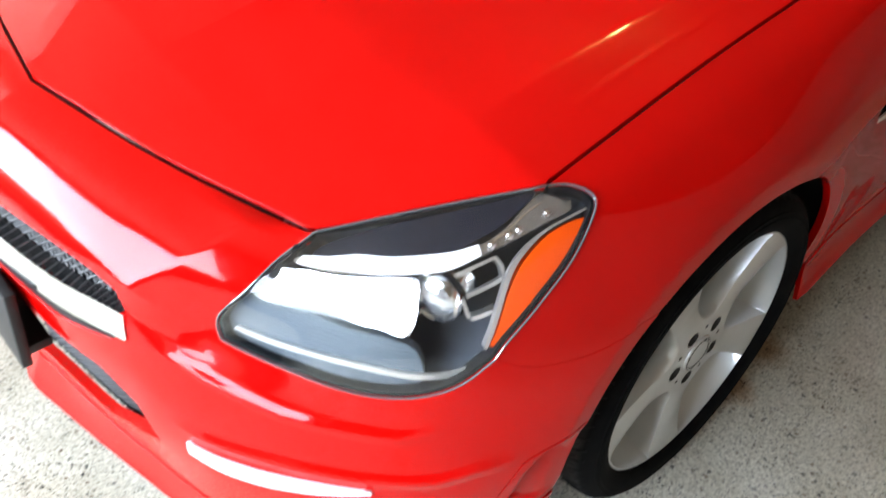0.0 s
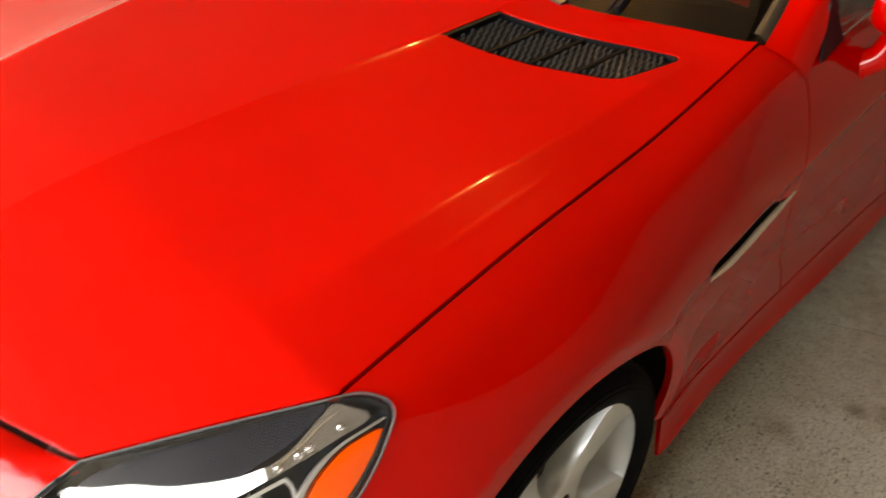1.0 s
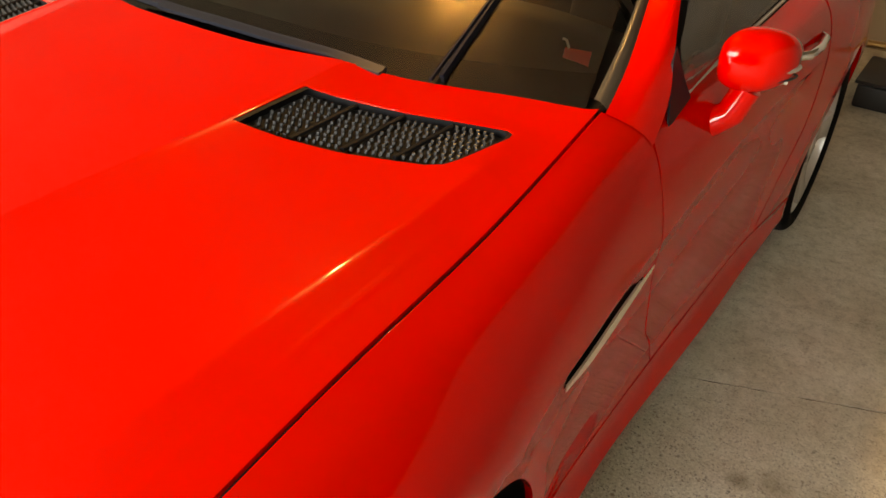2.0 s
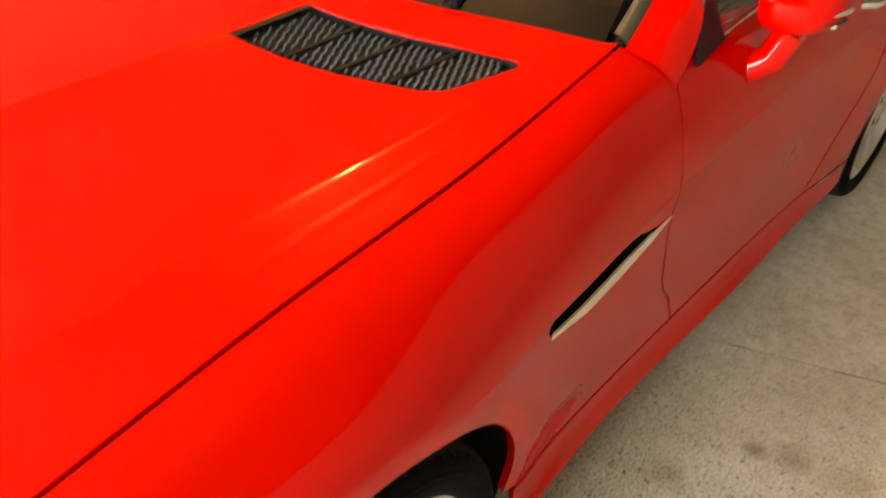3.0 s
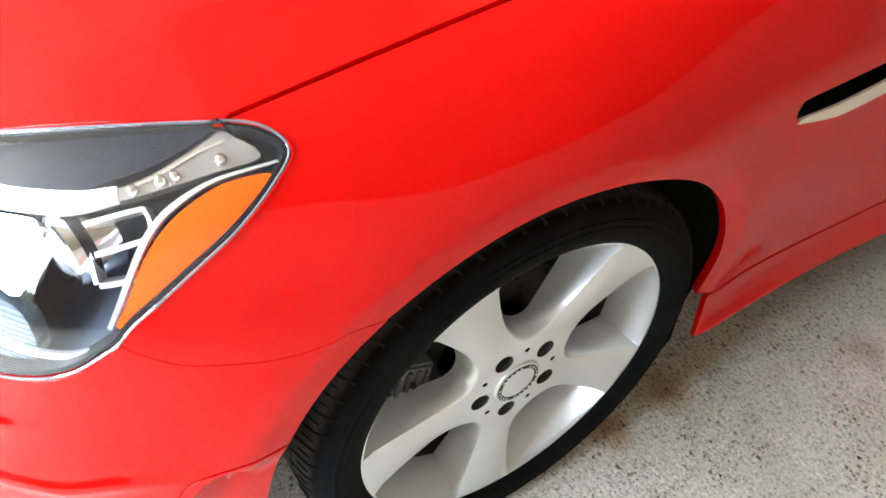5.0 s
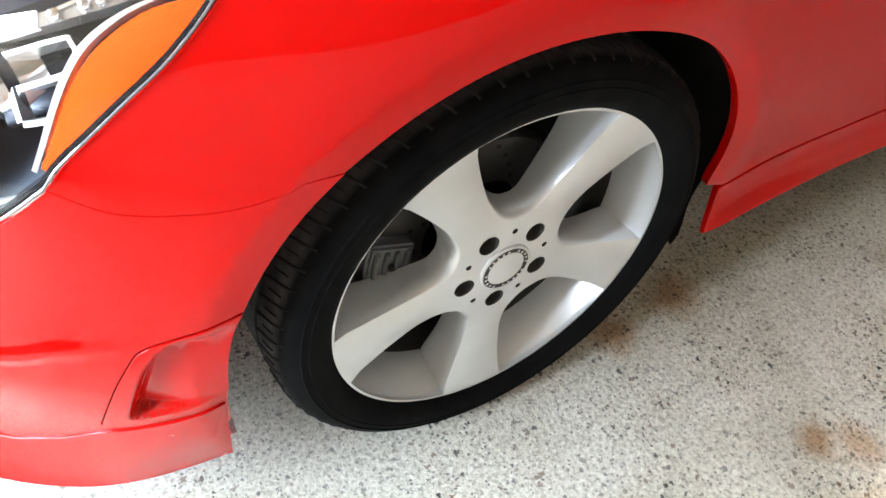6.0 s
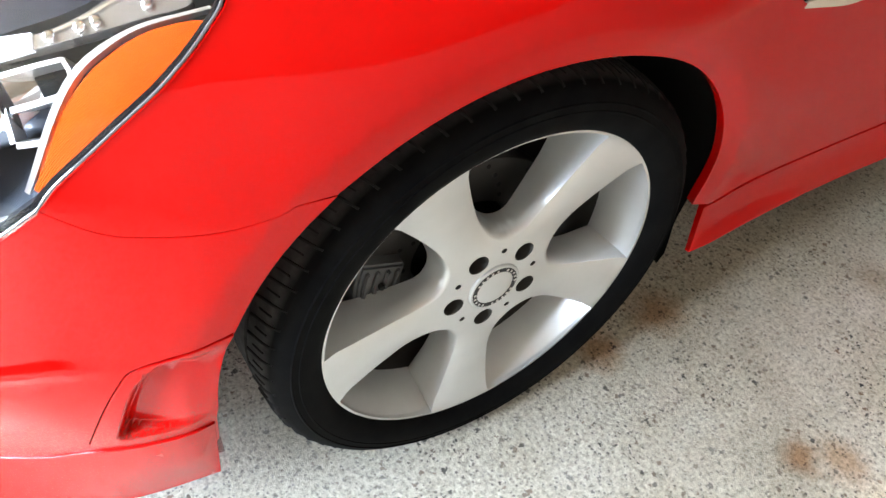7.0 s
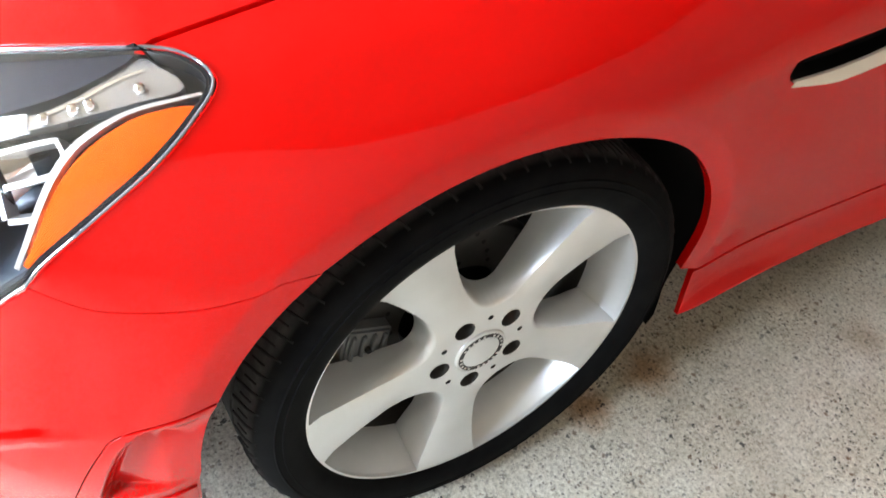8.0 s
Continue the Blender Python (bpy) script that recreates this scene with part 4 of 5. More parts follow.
        def arc_block(a0, a1, r0, r1, x0, x1, bevel=.004):
            bm = bmesh.new()
            rows = [[bm.verts.new((x, r * math.cos(a), r * math.sin(a))) for r, x in ((r0, x1), (r1, x1), (r1, x0), (r0, x0))] for a in np.linspace(radians(a0), radians(a1), 14)]
            for p, q in zip(rows[:-1], rows[1:]):
                for j in range(4):
                    bm.faces.new((p[j], p[(j + 1) % 4], q[(j + 1) % 4], q[j]))
            bm.faces.new(rows[0]), bm.faces.new(rows[-1])
            if bevel:
                bmesh.ops.bevel(bm, geom=bm.edges[:], offset=bevel, segments=2, affect="EDGES")
            return bm

        caliper = part("brake_caliper", arc_block(160, 218, .105, .172, -.13, -.066), CALIPER, wheel, "grey brake caliper with cast ribs")
        for r in (.116, .131, .146, .161):
            part("caliper_rib", arc_block(163, 214, r - .003, r + .003, -.07, -.060, .0015), CALIPER, caliper)
        for a in (172, 187, 202):
            part("pad_pin", turned([(-.062, .0045), (-.056, .004), (-.0555, .0001)], 10), GAPBLACK, caliper, m=pose(0, .139 * math.cos(radians(a)), .139 * math.sin(radians(a))))
        part("hub_shield", turned([(-.118, .001), (-.118, .20), (-.112, .212)], 48), LINER, wheel)
    return wheel


HUB = (.8708, 0.0, .3145)
build_wheel(pose(*HUB))
build_wheel(pose(.875, 2.43, .3145, 25, 0, 0))
build_wheel(pose(-HUB[0], 0, HUB[2], 0, 0, 180))
build_wheel(pose(-.875, 2.43, .3145, 40, 0, 180))

# ---- headlights ----


def build_headlight(side):
    lamp_ob = new("headlight")
    lamp_ob.parent = car
    tagged(lamp_ob, "clear headlight with projector, chrome trim and amber reflector")
    v0, f0, _ = sheet(lifted(-.001), shrink(HEAD, .003), .02, (), 0, 0, SV, True)
    v1, _, _ = sheet(lifted(.0015), shrink(HEAD, .003), .02, (), 0, 0, SV, True)
    lens = panel("lens", (np.concatenate([v0, v1]), f0 + [tuple(k + len(v0) for k in f[::-1]) for f in f0], []), GLASS, lamp_ob, "clear plastic lens", side)
    lens.visible_shadow = False
    ring = sheet(lifted(.003), shrink(HEAD, .001), .02, [shrink(HEAD, .0065)], .02, 0, SV, True)
    panel("seal", ring, SLATE, lamp_ob, "black rubber seal", side)
    edge = lifted(-.0018)(*shrink(HEAD, -.0004).T) * np.array([side, 1, 1])
    part("lens_edge", tube(list(edge) + [edge[0]], .0015, 8), GLOSSBEAD, lamp_ob, "glossy dark edge bead of the lens")
    # bowl
    f = shrink(HEAD, .0035)
    rows = [lifted(.006)(f[:, 0], f[:, 1]), lifted(.05)(*shrink(HEAD, .012).T), lifted(.10)(*shrink(HEAD, .03).T)]
    n = len(f)
    verts = np.concatenate(rows + [rows[-1].mean(0)[None] + np.array([[-.01, .02, 0]])])
    faces = [(i * n + j, i * n + (j + 1) % n, (i + 1) * n + (j + 1) % n, (i + 1) * n + j) for i in range(2) for j in range(n)]
    faces += [(2 * n + j, 2 * n + (j + 1) % n, 3 * n) for j in range(n)]
    panel("bowl", (verts, faces, []), LAMPGREY, lamp_ob, "grey lamp housing", side)
    # dark upper mask
    mask = rounded([(2.14, .43), (2.22, .25), (2.48, .15), (2.69, .10), (3.11, .08), (3.62, .06), (3.90, .10), (3.58, .52), (3.29, .70), (3.13, .75), (2.77, .63), (2.48, .48)], 3)
    panel("upper_mask", sheet(lifted(.012), mask, .015, (), .02, 0, SV, True), MASK, lamp_ob, "gloss black upper mask", side)
    # light bar with small lamps
    bar_edge = rounded([(2.02, .50), (2.12, .42), (2.48, .50), (2.76, .62), (3.13, .77), (3.36, .75), (3.58, .57), (3.90, .15), (3.97, .34), (4.0, .62), (3.96, .77), (3.81, .78), (3.57, .85), (3.32, .93), (3.18, .98), (3.06, .97), (2.79, .82), (2.35, .66)], 3)
    bar = panel("light_bar", sheet(lifted(.016), bar_edge, .012, (), .014, 0, SV, True), SMOKED, lamp_ob, "satin silver light bar", side)
    strip([(2.06, .48), (2.4, .55), (2.77, .72), (3.1, .88), (3.34, .84)], [.10, .2, .26, .28, .18], .0135, .008, LIGHTGUIDE, bar, side, "light_guide", "white light guide")
    strip([(3.38, .80), (3.56, .66), (3.75, .46), (3.90, .36)], .035, .0140, .008, CHROME, bar, side, "bar_ridge")
    for s, v in ((3.42, .82), (3.55, .76), (3.62, .73), (3.84, .63)):
        c = lifted(.013)(np.array(s), np.array(v))
        bm = bmesh.new()
        bmesh.ops.create_uvsphere(bm, u_segments=10, v_segments=6, radius=.0055, matrix=Matrix.Translation((side * c[0], c[1], c[2])))
        part("marker_lamp", bm, CHROME, bar)
    # amber
    amber = rounded([(3.97, 1.01), (3.80, .98), (3.62, 1.15), (3.49, 1.36), (3.39, 1.62), (3.30, 1.98), (3.265, 2.12), (3.32, 2.12), (3.49, 1.88), (3.68, 1.62), (3.90, 1.24)], 4)
    lens_amber = panel("amber_reflector", sheet(lifted(.010), amber, .012, (), .02, 0, SV, True), AMBER, lamp_ob, "ribbed amber side reflector", side)
    strip([(4.02, .88), (3.79, .90), (3.62, 1.05), (3.48, 1.27), (3.36, 1.62), (3.24, 2.14)], [.04, .045, .065, .07, .065, .05], .0095, .014, SATIN, lamp_ob, side, "amber_trim", "chrome edge trim")

    def seated(s, v, depth, ahead):
        c = lifted(depth)(np.array(s), np.array(v))
        m = Matrix.Translation(c) @ Vector(ahead).normalized().to_track_quat("X", "Z").to_matrix().to_4x4()
        return Matrix.Diagonal((-1, 1, 1, 1)) @ m if side < 0 else m

    # projector
    proj = part("projector", turned([(-.03, .038), (.010, .038), (.016, .037), (.018, .033), (.012, .030)], 40), CHROME, lamp_ob, "chrome projector ring", m=seated(3.05, 1.33, .055, (.25, -.95, .0)))
    part("projector_collar", turned([(-.005, .0395), (.006, .0395), (.006, .0385), (-.005, .0385)], 40, closed=True), GLOSSBLACK, proj)
    part("projector_lens", turned([(.008, .031), (.014, .028), (.020, .019), (.0222, .009), (.023, .0005)], 40), LENSBALL, proj, "bright projector lens")
    part("projector_back", turned([(-.03, .036), (-.05, .025), (-.055, .001)], 32), REFLECT, proj)
    upper = rounded([(2.0, .62), (2.4, .70), (2.72, .84), (2.92, 1.02), (2.93, 1.35), (2.88, 1.86), (2.74, 1.74), (2.60, 1.62), (2.34, 1.27), (2.0, 1.08)], 3)
    dish = lambda s, v: lifted_skin(s, v, .026 + .012 * np.clip(1 - ((np.asarray(s) - 2.5) / .52) ** 2, 0, 1) * np.clip(1 - ((np.asarray(v) - 1.25) / .62) ** 2, 0, 1))
    panel("main_beam_bezel", sheet(dish, upper, .010, (), .02, 0, SV, True), REFLECT, lamp_ob, "bright main beam bezel", side)
    lower = rounded([(2.02, 1.13), (2.33, 1.32), (2.60, 1.68), (2.86, 1.94), (2.93, 2.2), (2.92, 2.50), (2.78, 2.52), (2.58, 2.45), (2.36, 2.25), (2.10, 1.99), (2.0, 1.6)], 3)
    panel("lower_bezel", sheet(lifted(.020), lower, .015, (), .02, 0, SV, True), BEZEL, lamp_ob, "grey lower bezel", side)
    # side ribs
    for line in ([(3.15, 1.12), (3.3, 1.06), (3.43, 1.03)], [(3.20, 1.46), (3.32, 1.42), (3.43, 1.38)], [(3.20, 1.78), (3.26, 1.78), (3.34, 1.76)], [(3.43, 1.02), (3.45, 1.18), (3.44, 1.36)], [(3.15, 1.12), (3.17, 1.4), (3.19, 1.76)]):
        strip(line, .058, .028, .02, SATIN, lamp_ob, side, "rib", "satin chrome rib")
    strip([(2.09, 1.86), (2.45, 2.09), (2.85, 2.36), (3.04, 2.41), (3.17, 2.36)], [.06, .07, .07, .06, .04], .0145, .005, SATIN, lamp_ob, side, "lower_strip", "satin lower strip")


for side in (1, -1):
    build_headlight(side)

# ---- grille, vents ----


def build_grille():
    s, v = np.meshgrid(np.linspace(-1.5, 1.5, 30), np.linspace(1.95, 5.4, 12), indexing="ij")
    p = lifted(.05)(s, v)
    w = p.shape[1]
    faces = [(i * w + j, (i + 1) * w + j, (i + 1) * w + j + 1, i * w + j + 1) for i in range(p.shape[0] - 1) for j in range(w - 1)]
    back = mesh_of("grille", p.reshape(-1, 3), faces, GAPBLACK, car, "black honeycomb grille with a chrome crossbar")
    bm = bmesh.new()
    for k in range(-54, 55):
        for d in (1, -1):
            a = [(k * .068 + d * t * 1.75, 2.05 + t * 3.2) for t in np.linspace(0, 1, 25)]
            a = [q for q in a if abs(q[0]) < 1.47]
            if len(a) > 1:
                tube([lifted(.030)(np.array(q[0]), np.array(q[1])) for q in a], .0020, 4, bm)
    part("honeycomb", bm, BLACK, back, "black mesh")
    bar = strip([(-1.39, 2.62), (-.8, 2.76), (0, 2.8), (.8, 2.76), (1.39, 2.62)], .36, -.004, .03, CHROME, back, 1, "crossbar", "bright chrome crossbar")
    strip([(-1.3, 3.0), (-.8, 3.12), (0, 3.16), (.8, 3.12), (1.3, 3.0)], .12, .004, .03, BLACK, back, 1, "crossbar_base", "black bar under the chrome")


build_grille()


def build_plate_holder():
    holder = part("plate_holder", box((.31, .018, .155), pose(0, -.872, .40, -6), .004, 2), BLACK, car, "black plastic number plate holder")
    part("holder_foot", box((.24, .05, .02), pose(0, -.85, .322), .004, 2), BLACK, holder)


build_plate_holder()


def build_hood_vent(side):
    hole = straight(VENT_PLAN, .02)
    low = lambda x, y: np.stack([x, y, hood_z(x, y) - .016], -1)
    c = hole.mean(0)
    inner = c + (hole - c) * .955
    tray = panel("hood_vent", sheet(low, c + (hole - c) * 1.01, .03, (), .0), GAPBLACK, car, "black mesh bonnet vent", side)
    frame_data = sheet(lambda x, y: np.stack([x, y, hood_z(x, y) - .002], -1), hole, .03, [inner], .014)
    panel("frame", frame_data, SEAL, tray, "", side)
    low_l, low_r, up_l, up_r = (np.array(c) for c in ((.317, .298), (.628, .440), (.331, .446), (.648, .566)))

    def spot(u, w):
        c = (low_l * (1 - u) + low_r * u) * (1 - w) + (up_l * (1 - u) + up_r * u) * w
        return c, hood_z(c[0], c[1])

    bm = box((.0066, .0085, .0035), pose(0, 0, 0, 64), .0012, 1)
    shared = bpy.data.meshes.new("louvre")
    bm.to_mesh(shared)
    bm.free()
    shared.materials.append(VENTBLACK)
    for i in range(-2, 34):
        for j in range(11):
            u, w = .02 + i * .0335 - j * .020 + .2 * (j % 2) * .0335, .05 + .09 * j
            c, z = spot(u, w)
            if min(abs(u - d) for d in (.262, .497, .732)) > .022 and inside(inner, [c])[0] and not near(inner, [c], .005)[0]:
                ob = new("louvre", shared)
                ob.parent = tray
                ob.matrix_local = pose(side * c[0], c[1], z - .0085, 0, 0, side * 9)
    for u in (.262, .497, .732):
        part("divider", tube([(side * c[0], c[1], z - .008) for c, z in (spot(u, w) for w in (.0, .5, .97))], .0045, 8), SEAL, tray)


def build_fender_vent(side):
    s, v = np.meshgrid(np.linspace(5.8, 7.1, 24), np.linspace(2.15, 2.95, 8), indexing="ij")
    p = lifted(.035)(s, v)
    w = p.shape[1]
    faces = [(i * w + j, (i + 1) * w + j, (i + 1) * w + j + 1, i * w + j + 1) for i in range(p.shape[0] - 1) for j in range(w - 1)]
    back = panel("fender_vent", (p.reshape(-1, 3), faces, []), LINER, car, "black side vent with a satin blade", side)
    loop = shrink(VENT_HOLE, .0034)
    verts = np.concatenate([lifted(d)(*loop.T) for d in (.0004, .012, .036)])
    n = len(loop)
    panel("sleeve", (verts, [(i * n + j, i * n + (j + 1) % n, (i + 1) * n + (j + 1) % n, (i + 1) * n + j) for i in range(2) for j in range(n)], []), LINER, back, "", side)
    strip([(5.985, 2.62), (6.3, 2.765), (6.62, 2.79), (6.85, 2.745), (6.99, 2.67)], [.06, .19, .22, .17, .05], -.001, .004, BLADE, back, side, "vent_blade", "satin aluminium blade")


for side in (1, -1):
    build_hood_vent(side), build_fender_vent(side)

# ---- windscreen, pillars, roof ----
WS_LOW = [(0, .545, .955), (.30, .57, .95), (.52, .64, .945), (.70, .735, .945)]
WS_TOP = [(0, 1.22, 1.285), (.25, 1.235, 1.28), (.45, 1.27, 1.265), (.56, 1.33, 1.235)]


def windscreen(u, v):
    """u from the left edge (-1) to the right (1), v up the glass."""
    a, b = spline(WS_LOW, np.abs(u) * 3), spline(WS_TOP, np.abs(u) * 3)
    p = a + (b - a) * v[..., None]
    p[..., 2] += .022 * np.sin(np.pi * v)
    p[..., 0] *= np.where(u < 0, -1, 1)
    return p


def build_top():
    ws = sheet(windscreen, straight([(-1, -.05), (1, -.05), (1, 1), (-1, 1)], .1), .08, (), .0)
    glass = panel("windscreen", ws, WINDOW, car, "clear windscreen with a dark lower border")
    band = sheet(windscreen, straight([(-1, -.05), (1, -.05), (1, .075), (-1, .075)], .05), .05, (), .0, -.003)
    panel("lower_border", band, MASK, glass)
    # cowl
    verts, faces = [], []
    for x in np.linspace(-.73, .73, 41):
        i = np.interp(abs(x), [c[0] for c in COWL][::-1], [c[1] for c in COWL][::-1])
        a = np.array([x, i - .02, hood_z(np.array(x), np.array(i)) - .015])
        b = spline(WS_LOW, np.array(min(abs(x) / .70 * 3, 3.0)))
        verts += [a, (x, b[1] + .03, b[2] - .012)]
    faces = [(2 * k, 2 * k + 2, 2 * k + 3, 2 * k + 1) for k in range(40)]
    mesh_of("cowl", verts, faces, SEAL, car, "black plastic cowl")
    # roof and deck
    rows = [[(0, 1.22, 1.29), (.25, 1.235, 1.285), (.45, 1.27, 1.27), (.57, 1.33, 1.24)], [(0, 1.55, 1.30), (.28, 1.55, 1.295), (.5, 1.56, 1.275), (.61, 1.58, 1.24)],
            [(0, 2.0, 1.27), (.28, 2.0, 1.265), (.48, 2.0, 1.245), (.59, 2.0, 1.21)]]
    roof = lambda u, v: (lambda r: r * np.stack([np.where(u < 0, -1, 1), np.ones_like(u), np.ones_like(u)], -1))(
        np.moveaxis(np.array([[spline([spline(np.array(q, float), abs(a) * 3) for q in rows], b * 2) for a, b in zip(np.ravel(u), np.ravel(v))]])[0], 0, 0))
    panel("roof", sheet(roof, straight([(-1, 0), (1, 0), (1, 1), (-1, 1)], .1), .1, (), .02), PAINT, car, "red folding hardtop")
    rw = [[(0, 2.0, 1.27), (.3, 2.0, 1.265), (.59, 2.0, 1.21)], [(0, 2.45, 1.03), (.35, 2.45, 1.03), (.70, 2.43, .99)]]
    for name, r, mat in (("rear_window", rw, WINDOW), ("boot_lid", [rw[1], [(0, 3.24, .90), (.35, 3.2, .91), (.66, 3.0, .93)]], PAINT)):
        verts, faces = [], []
        for u in np.linspace(-1, 1, 21):
            a, b = (spline(q, np.array(abs(u) * 2)) * np.array([np.sign(u) if u else 1, 1, 1]) for q in r)
            verts += [a + (b - a) * k / 6 + np.array([0, 0, .02 * math.sin(math.pi * k / 6)]) for k in range(7)]
        faces = [(i * 7 + j, (i + 1) * 7 + j, (i + 1) * 7 + j + 1, i * 7 + j + 1) for i in range(20) for j in range(6)]
        mesh_of(name, verts, faces, mat, car)
    for side in (1, -1):
        inner = [(.744, .726, .931), (.722, .855, 1.028), (.666, 1.06, 1.14), (.565, 1.33, 1.24)]
        ridge = [(.782, .78, .918), (.766, .862, 1.018), (.708, 1.04, 1.135), (.60, 1.34, 1.235)]
        outer = [(.806, .860, .885), (.789, .868, .988), (.733, 1.01, 1.105), (.635, 1.35, 1.218)]
        t = np.linspace(0, 3, 25)
        verts, faces = [], []
        for a, b, c in zip(spline(inner, t), spline(ridge, t), spline(outer, t)):
            for q in np.linspace(0, 2, 9):
                pt = spline([a, b, c], np.array(q))
                w = max(0.0, 1 - len(verts) // 9 / 6) ** 2
                pt = pt + w * (skin(fender_end(.13 + .465 * q) - .008, .13 + .465 * q) + np.array((.0012, 0, .0016)) - spline([inner[0], ridge[0], outer[0]], np.array(q)))
                verts.append(pt * np.array([side, 1, 1]))
        faces = [(i * 9 + j, (i + 1) * 9 + j, (i + 1) * 9 + j + 1, i * 9 + j + 1)[::-side] for i in range(24) for j in range(8)]
        mesh_of("windscreen_pillar", verts, faces, PAINT, car)
        # dark trim between the glass and the pillar
        bead = [(.712, .728, .946), (.702, .845, 1.032), (.652, 1.055, 1.142), (.556, 1.324, 1.243)]
        verts = []
        for a, b in zip(spline(bead, t), spline(inner, t)):
            mid = (a + b) / 2 + np.array([0, -.004, .006])
            verts += [spline([a, mid, b + np.array([.004, .002, -.005])], np.array(q)) * np.array([side, 1, 1]) for q in np.linspace(0, 2, 5)]
        mesh_of("pillar_trim", verts, [(i * 5 + j, (i + 1) * 5 + j, (i + 1) * 5 + j + 1, i * 5 + j + 1)[::-side] for i in range(24) for j in range(4)], PILLARTRIM, car, "brown-black trim beside the windscreen")
        # side window
        lowl = [(.790, .90, .905), (.775, 1.3, .92), (.765, 1.9, .94)]
        upl = [(.775, .93, 1.0), (.66, 1.33, 1.205), (.60, 1.95, 1.205)]
        verts = []
        for a, b in zip(spline(lowl, np.linspace(0, 2, 13)), spline(upl, np.linspace(0, 2, 13))):
            verts += [(a + (b - a) * k / 4 + np.array([.012 * math.sin(math.pi * k / 4), 0, 0])) * np.array([side, 1, 1]) for k in range(5)]
        faces = [(i * 5 + j, (i + 1) * 5 + j, (i + 1) * 5 + j + 1, i * 5 + j + 1) for i in range(12) for j in range(4)]
        mesh_of("side_window", verts, faces, WINDOW, car, "tinted side window")
        part("window_trim", tube([np.array(q) * np.array([side, 1, 1]) + np.array([side * .006, 0, -.006]) for q in spline(lowl, np.linspace(0, 2, 9))], .0045, 8), SATIN, car, "bright window trim")
        # sail panel at the mirror
        verts = [(side * .805, .850, .880), (side * .803, .957, .906), (side * .795, .918, .952), (side * .779, .888, 1.012), (side * .786, .862, .99)]
        bm = bmesh.new()
        bm.faces.new([bm.verts.new(v) for v in verts])
        r = bmesh.ops.extrude_face_region(bm, geom=bm.faces[:])
        bmesh.ops.translate(bm, verts=[v for v in r["geom"] if isinstance(v, bmesh.types.BMVert)], vec=(side * .004, 0, 0))
        part("mirror_sail", bm, MASK, car, "black corner panel of the window", False)
        # rear pillar
        verts = [(side * .59, 1.98, 1.215), (side * .70, 2.43, .99), (side * .742, 2.40, .97), (side * .762, 1.9, .93), (side * .61, 1.93, 1.2)]
        mesh_of("rear_pillar", verts, [(0, 1, 2, 3, 4)], PAINT, car, smooth=False)
        # door mirror
        mirror = new("door_mirror")
        mirror.parent = car
        tagged(mirror, "red door mirror on a red foot")
        bm = bmesh.new()
        bmesh.ops.create_uvsphere(bm, u_segments=32, v_segments=20, radius=1.0)
        for v in bm.verts:
            x, y, z = v.co
            x -= .12 * max(z, 0) * (x < 0)
            q = lambda a, p: math.copysign(abs(a) ** p, a)
            v.co = (side * (.888 + .064 * q(x, .72)), 1.06 + .060 * (q(y, .85) if y < 0 else .5 * q(y, .4)) + .03 * x, .971 + .058 * q(z, .74) * (1 - .18 * max(x, 0)) + .004 * x)
        part("mirror_shell", bm, PAINT, mirror)
        ring = [(side * (.888 + .0655 * math.cos(a)), 1.062 + .0585 * math.sin(a) * (1 if math.sin(a) < 0 else .5) + .03 * math.cos(a), .958 + .006 * math.cos(a)) for a in np.linspace(radians(-75), radians(30), 12)]
        part("mirror_lamp", tube(ring, .0045, 6), SATIN, mirror, "bright lamp strip round the mirror shell")
        part("mirror_seam", tube([(x, y, z - .017) for x, y, z in ring], .0022, 6), GAPBLACK, mirror)
        part("mirror_glass", box((.105, .004, .085), pose(side * .888, 1.093, .969, 0, 0, 0), .0015), CHROME, mirror)
        part("mirror_foot", tube([(side * .79, 1.05, .842), (side * .835, 1.05, .838), (side * .862, 1.055, .862), (side * .88, 1.06, .915)], .030, 16, taper=[1.1, 1.05, .95, .9]), PAINT, mirror)
        # handle
        part("door_handle", tube([(side * .855, 1.61, .832), (side * .885, 1.64, .835), (side * .892, 1.73, .836), (side * .885, 1.82, .836), (side * .855, 1.86, .835)], .011, 12), CHROME, car, "chrome bow door handle")


build_top()


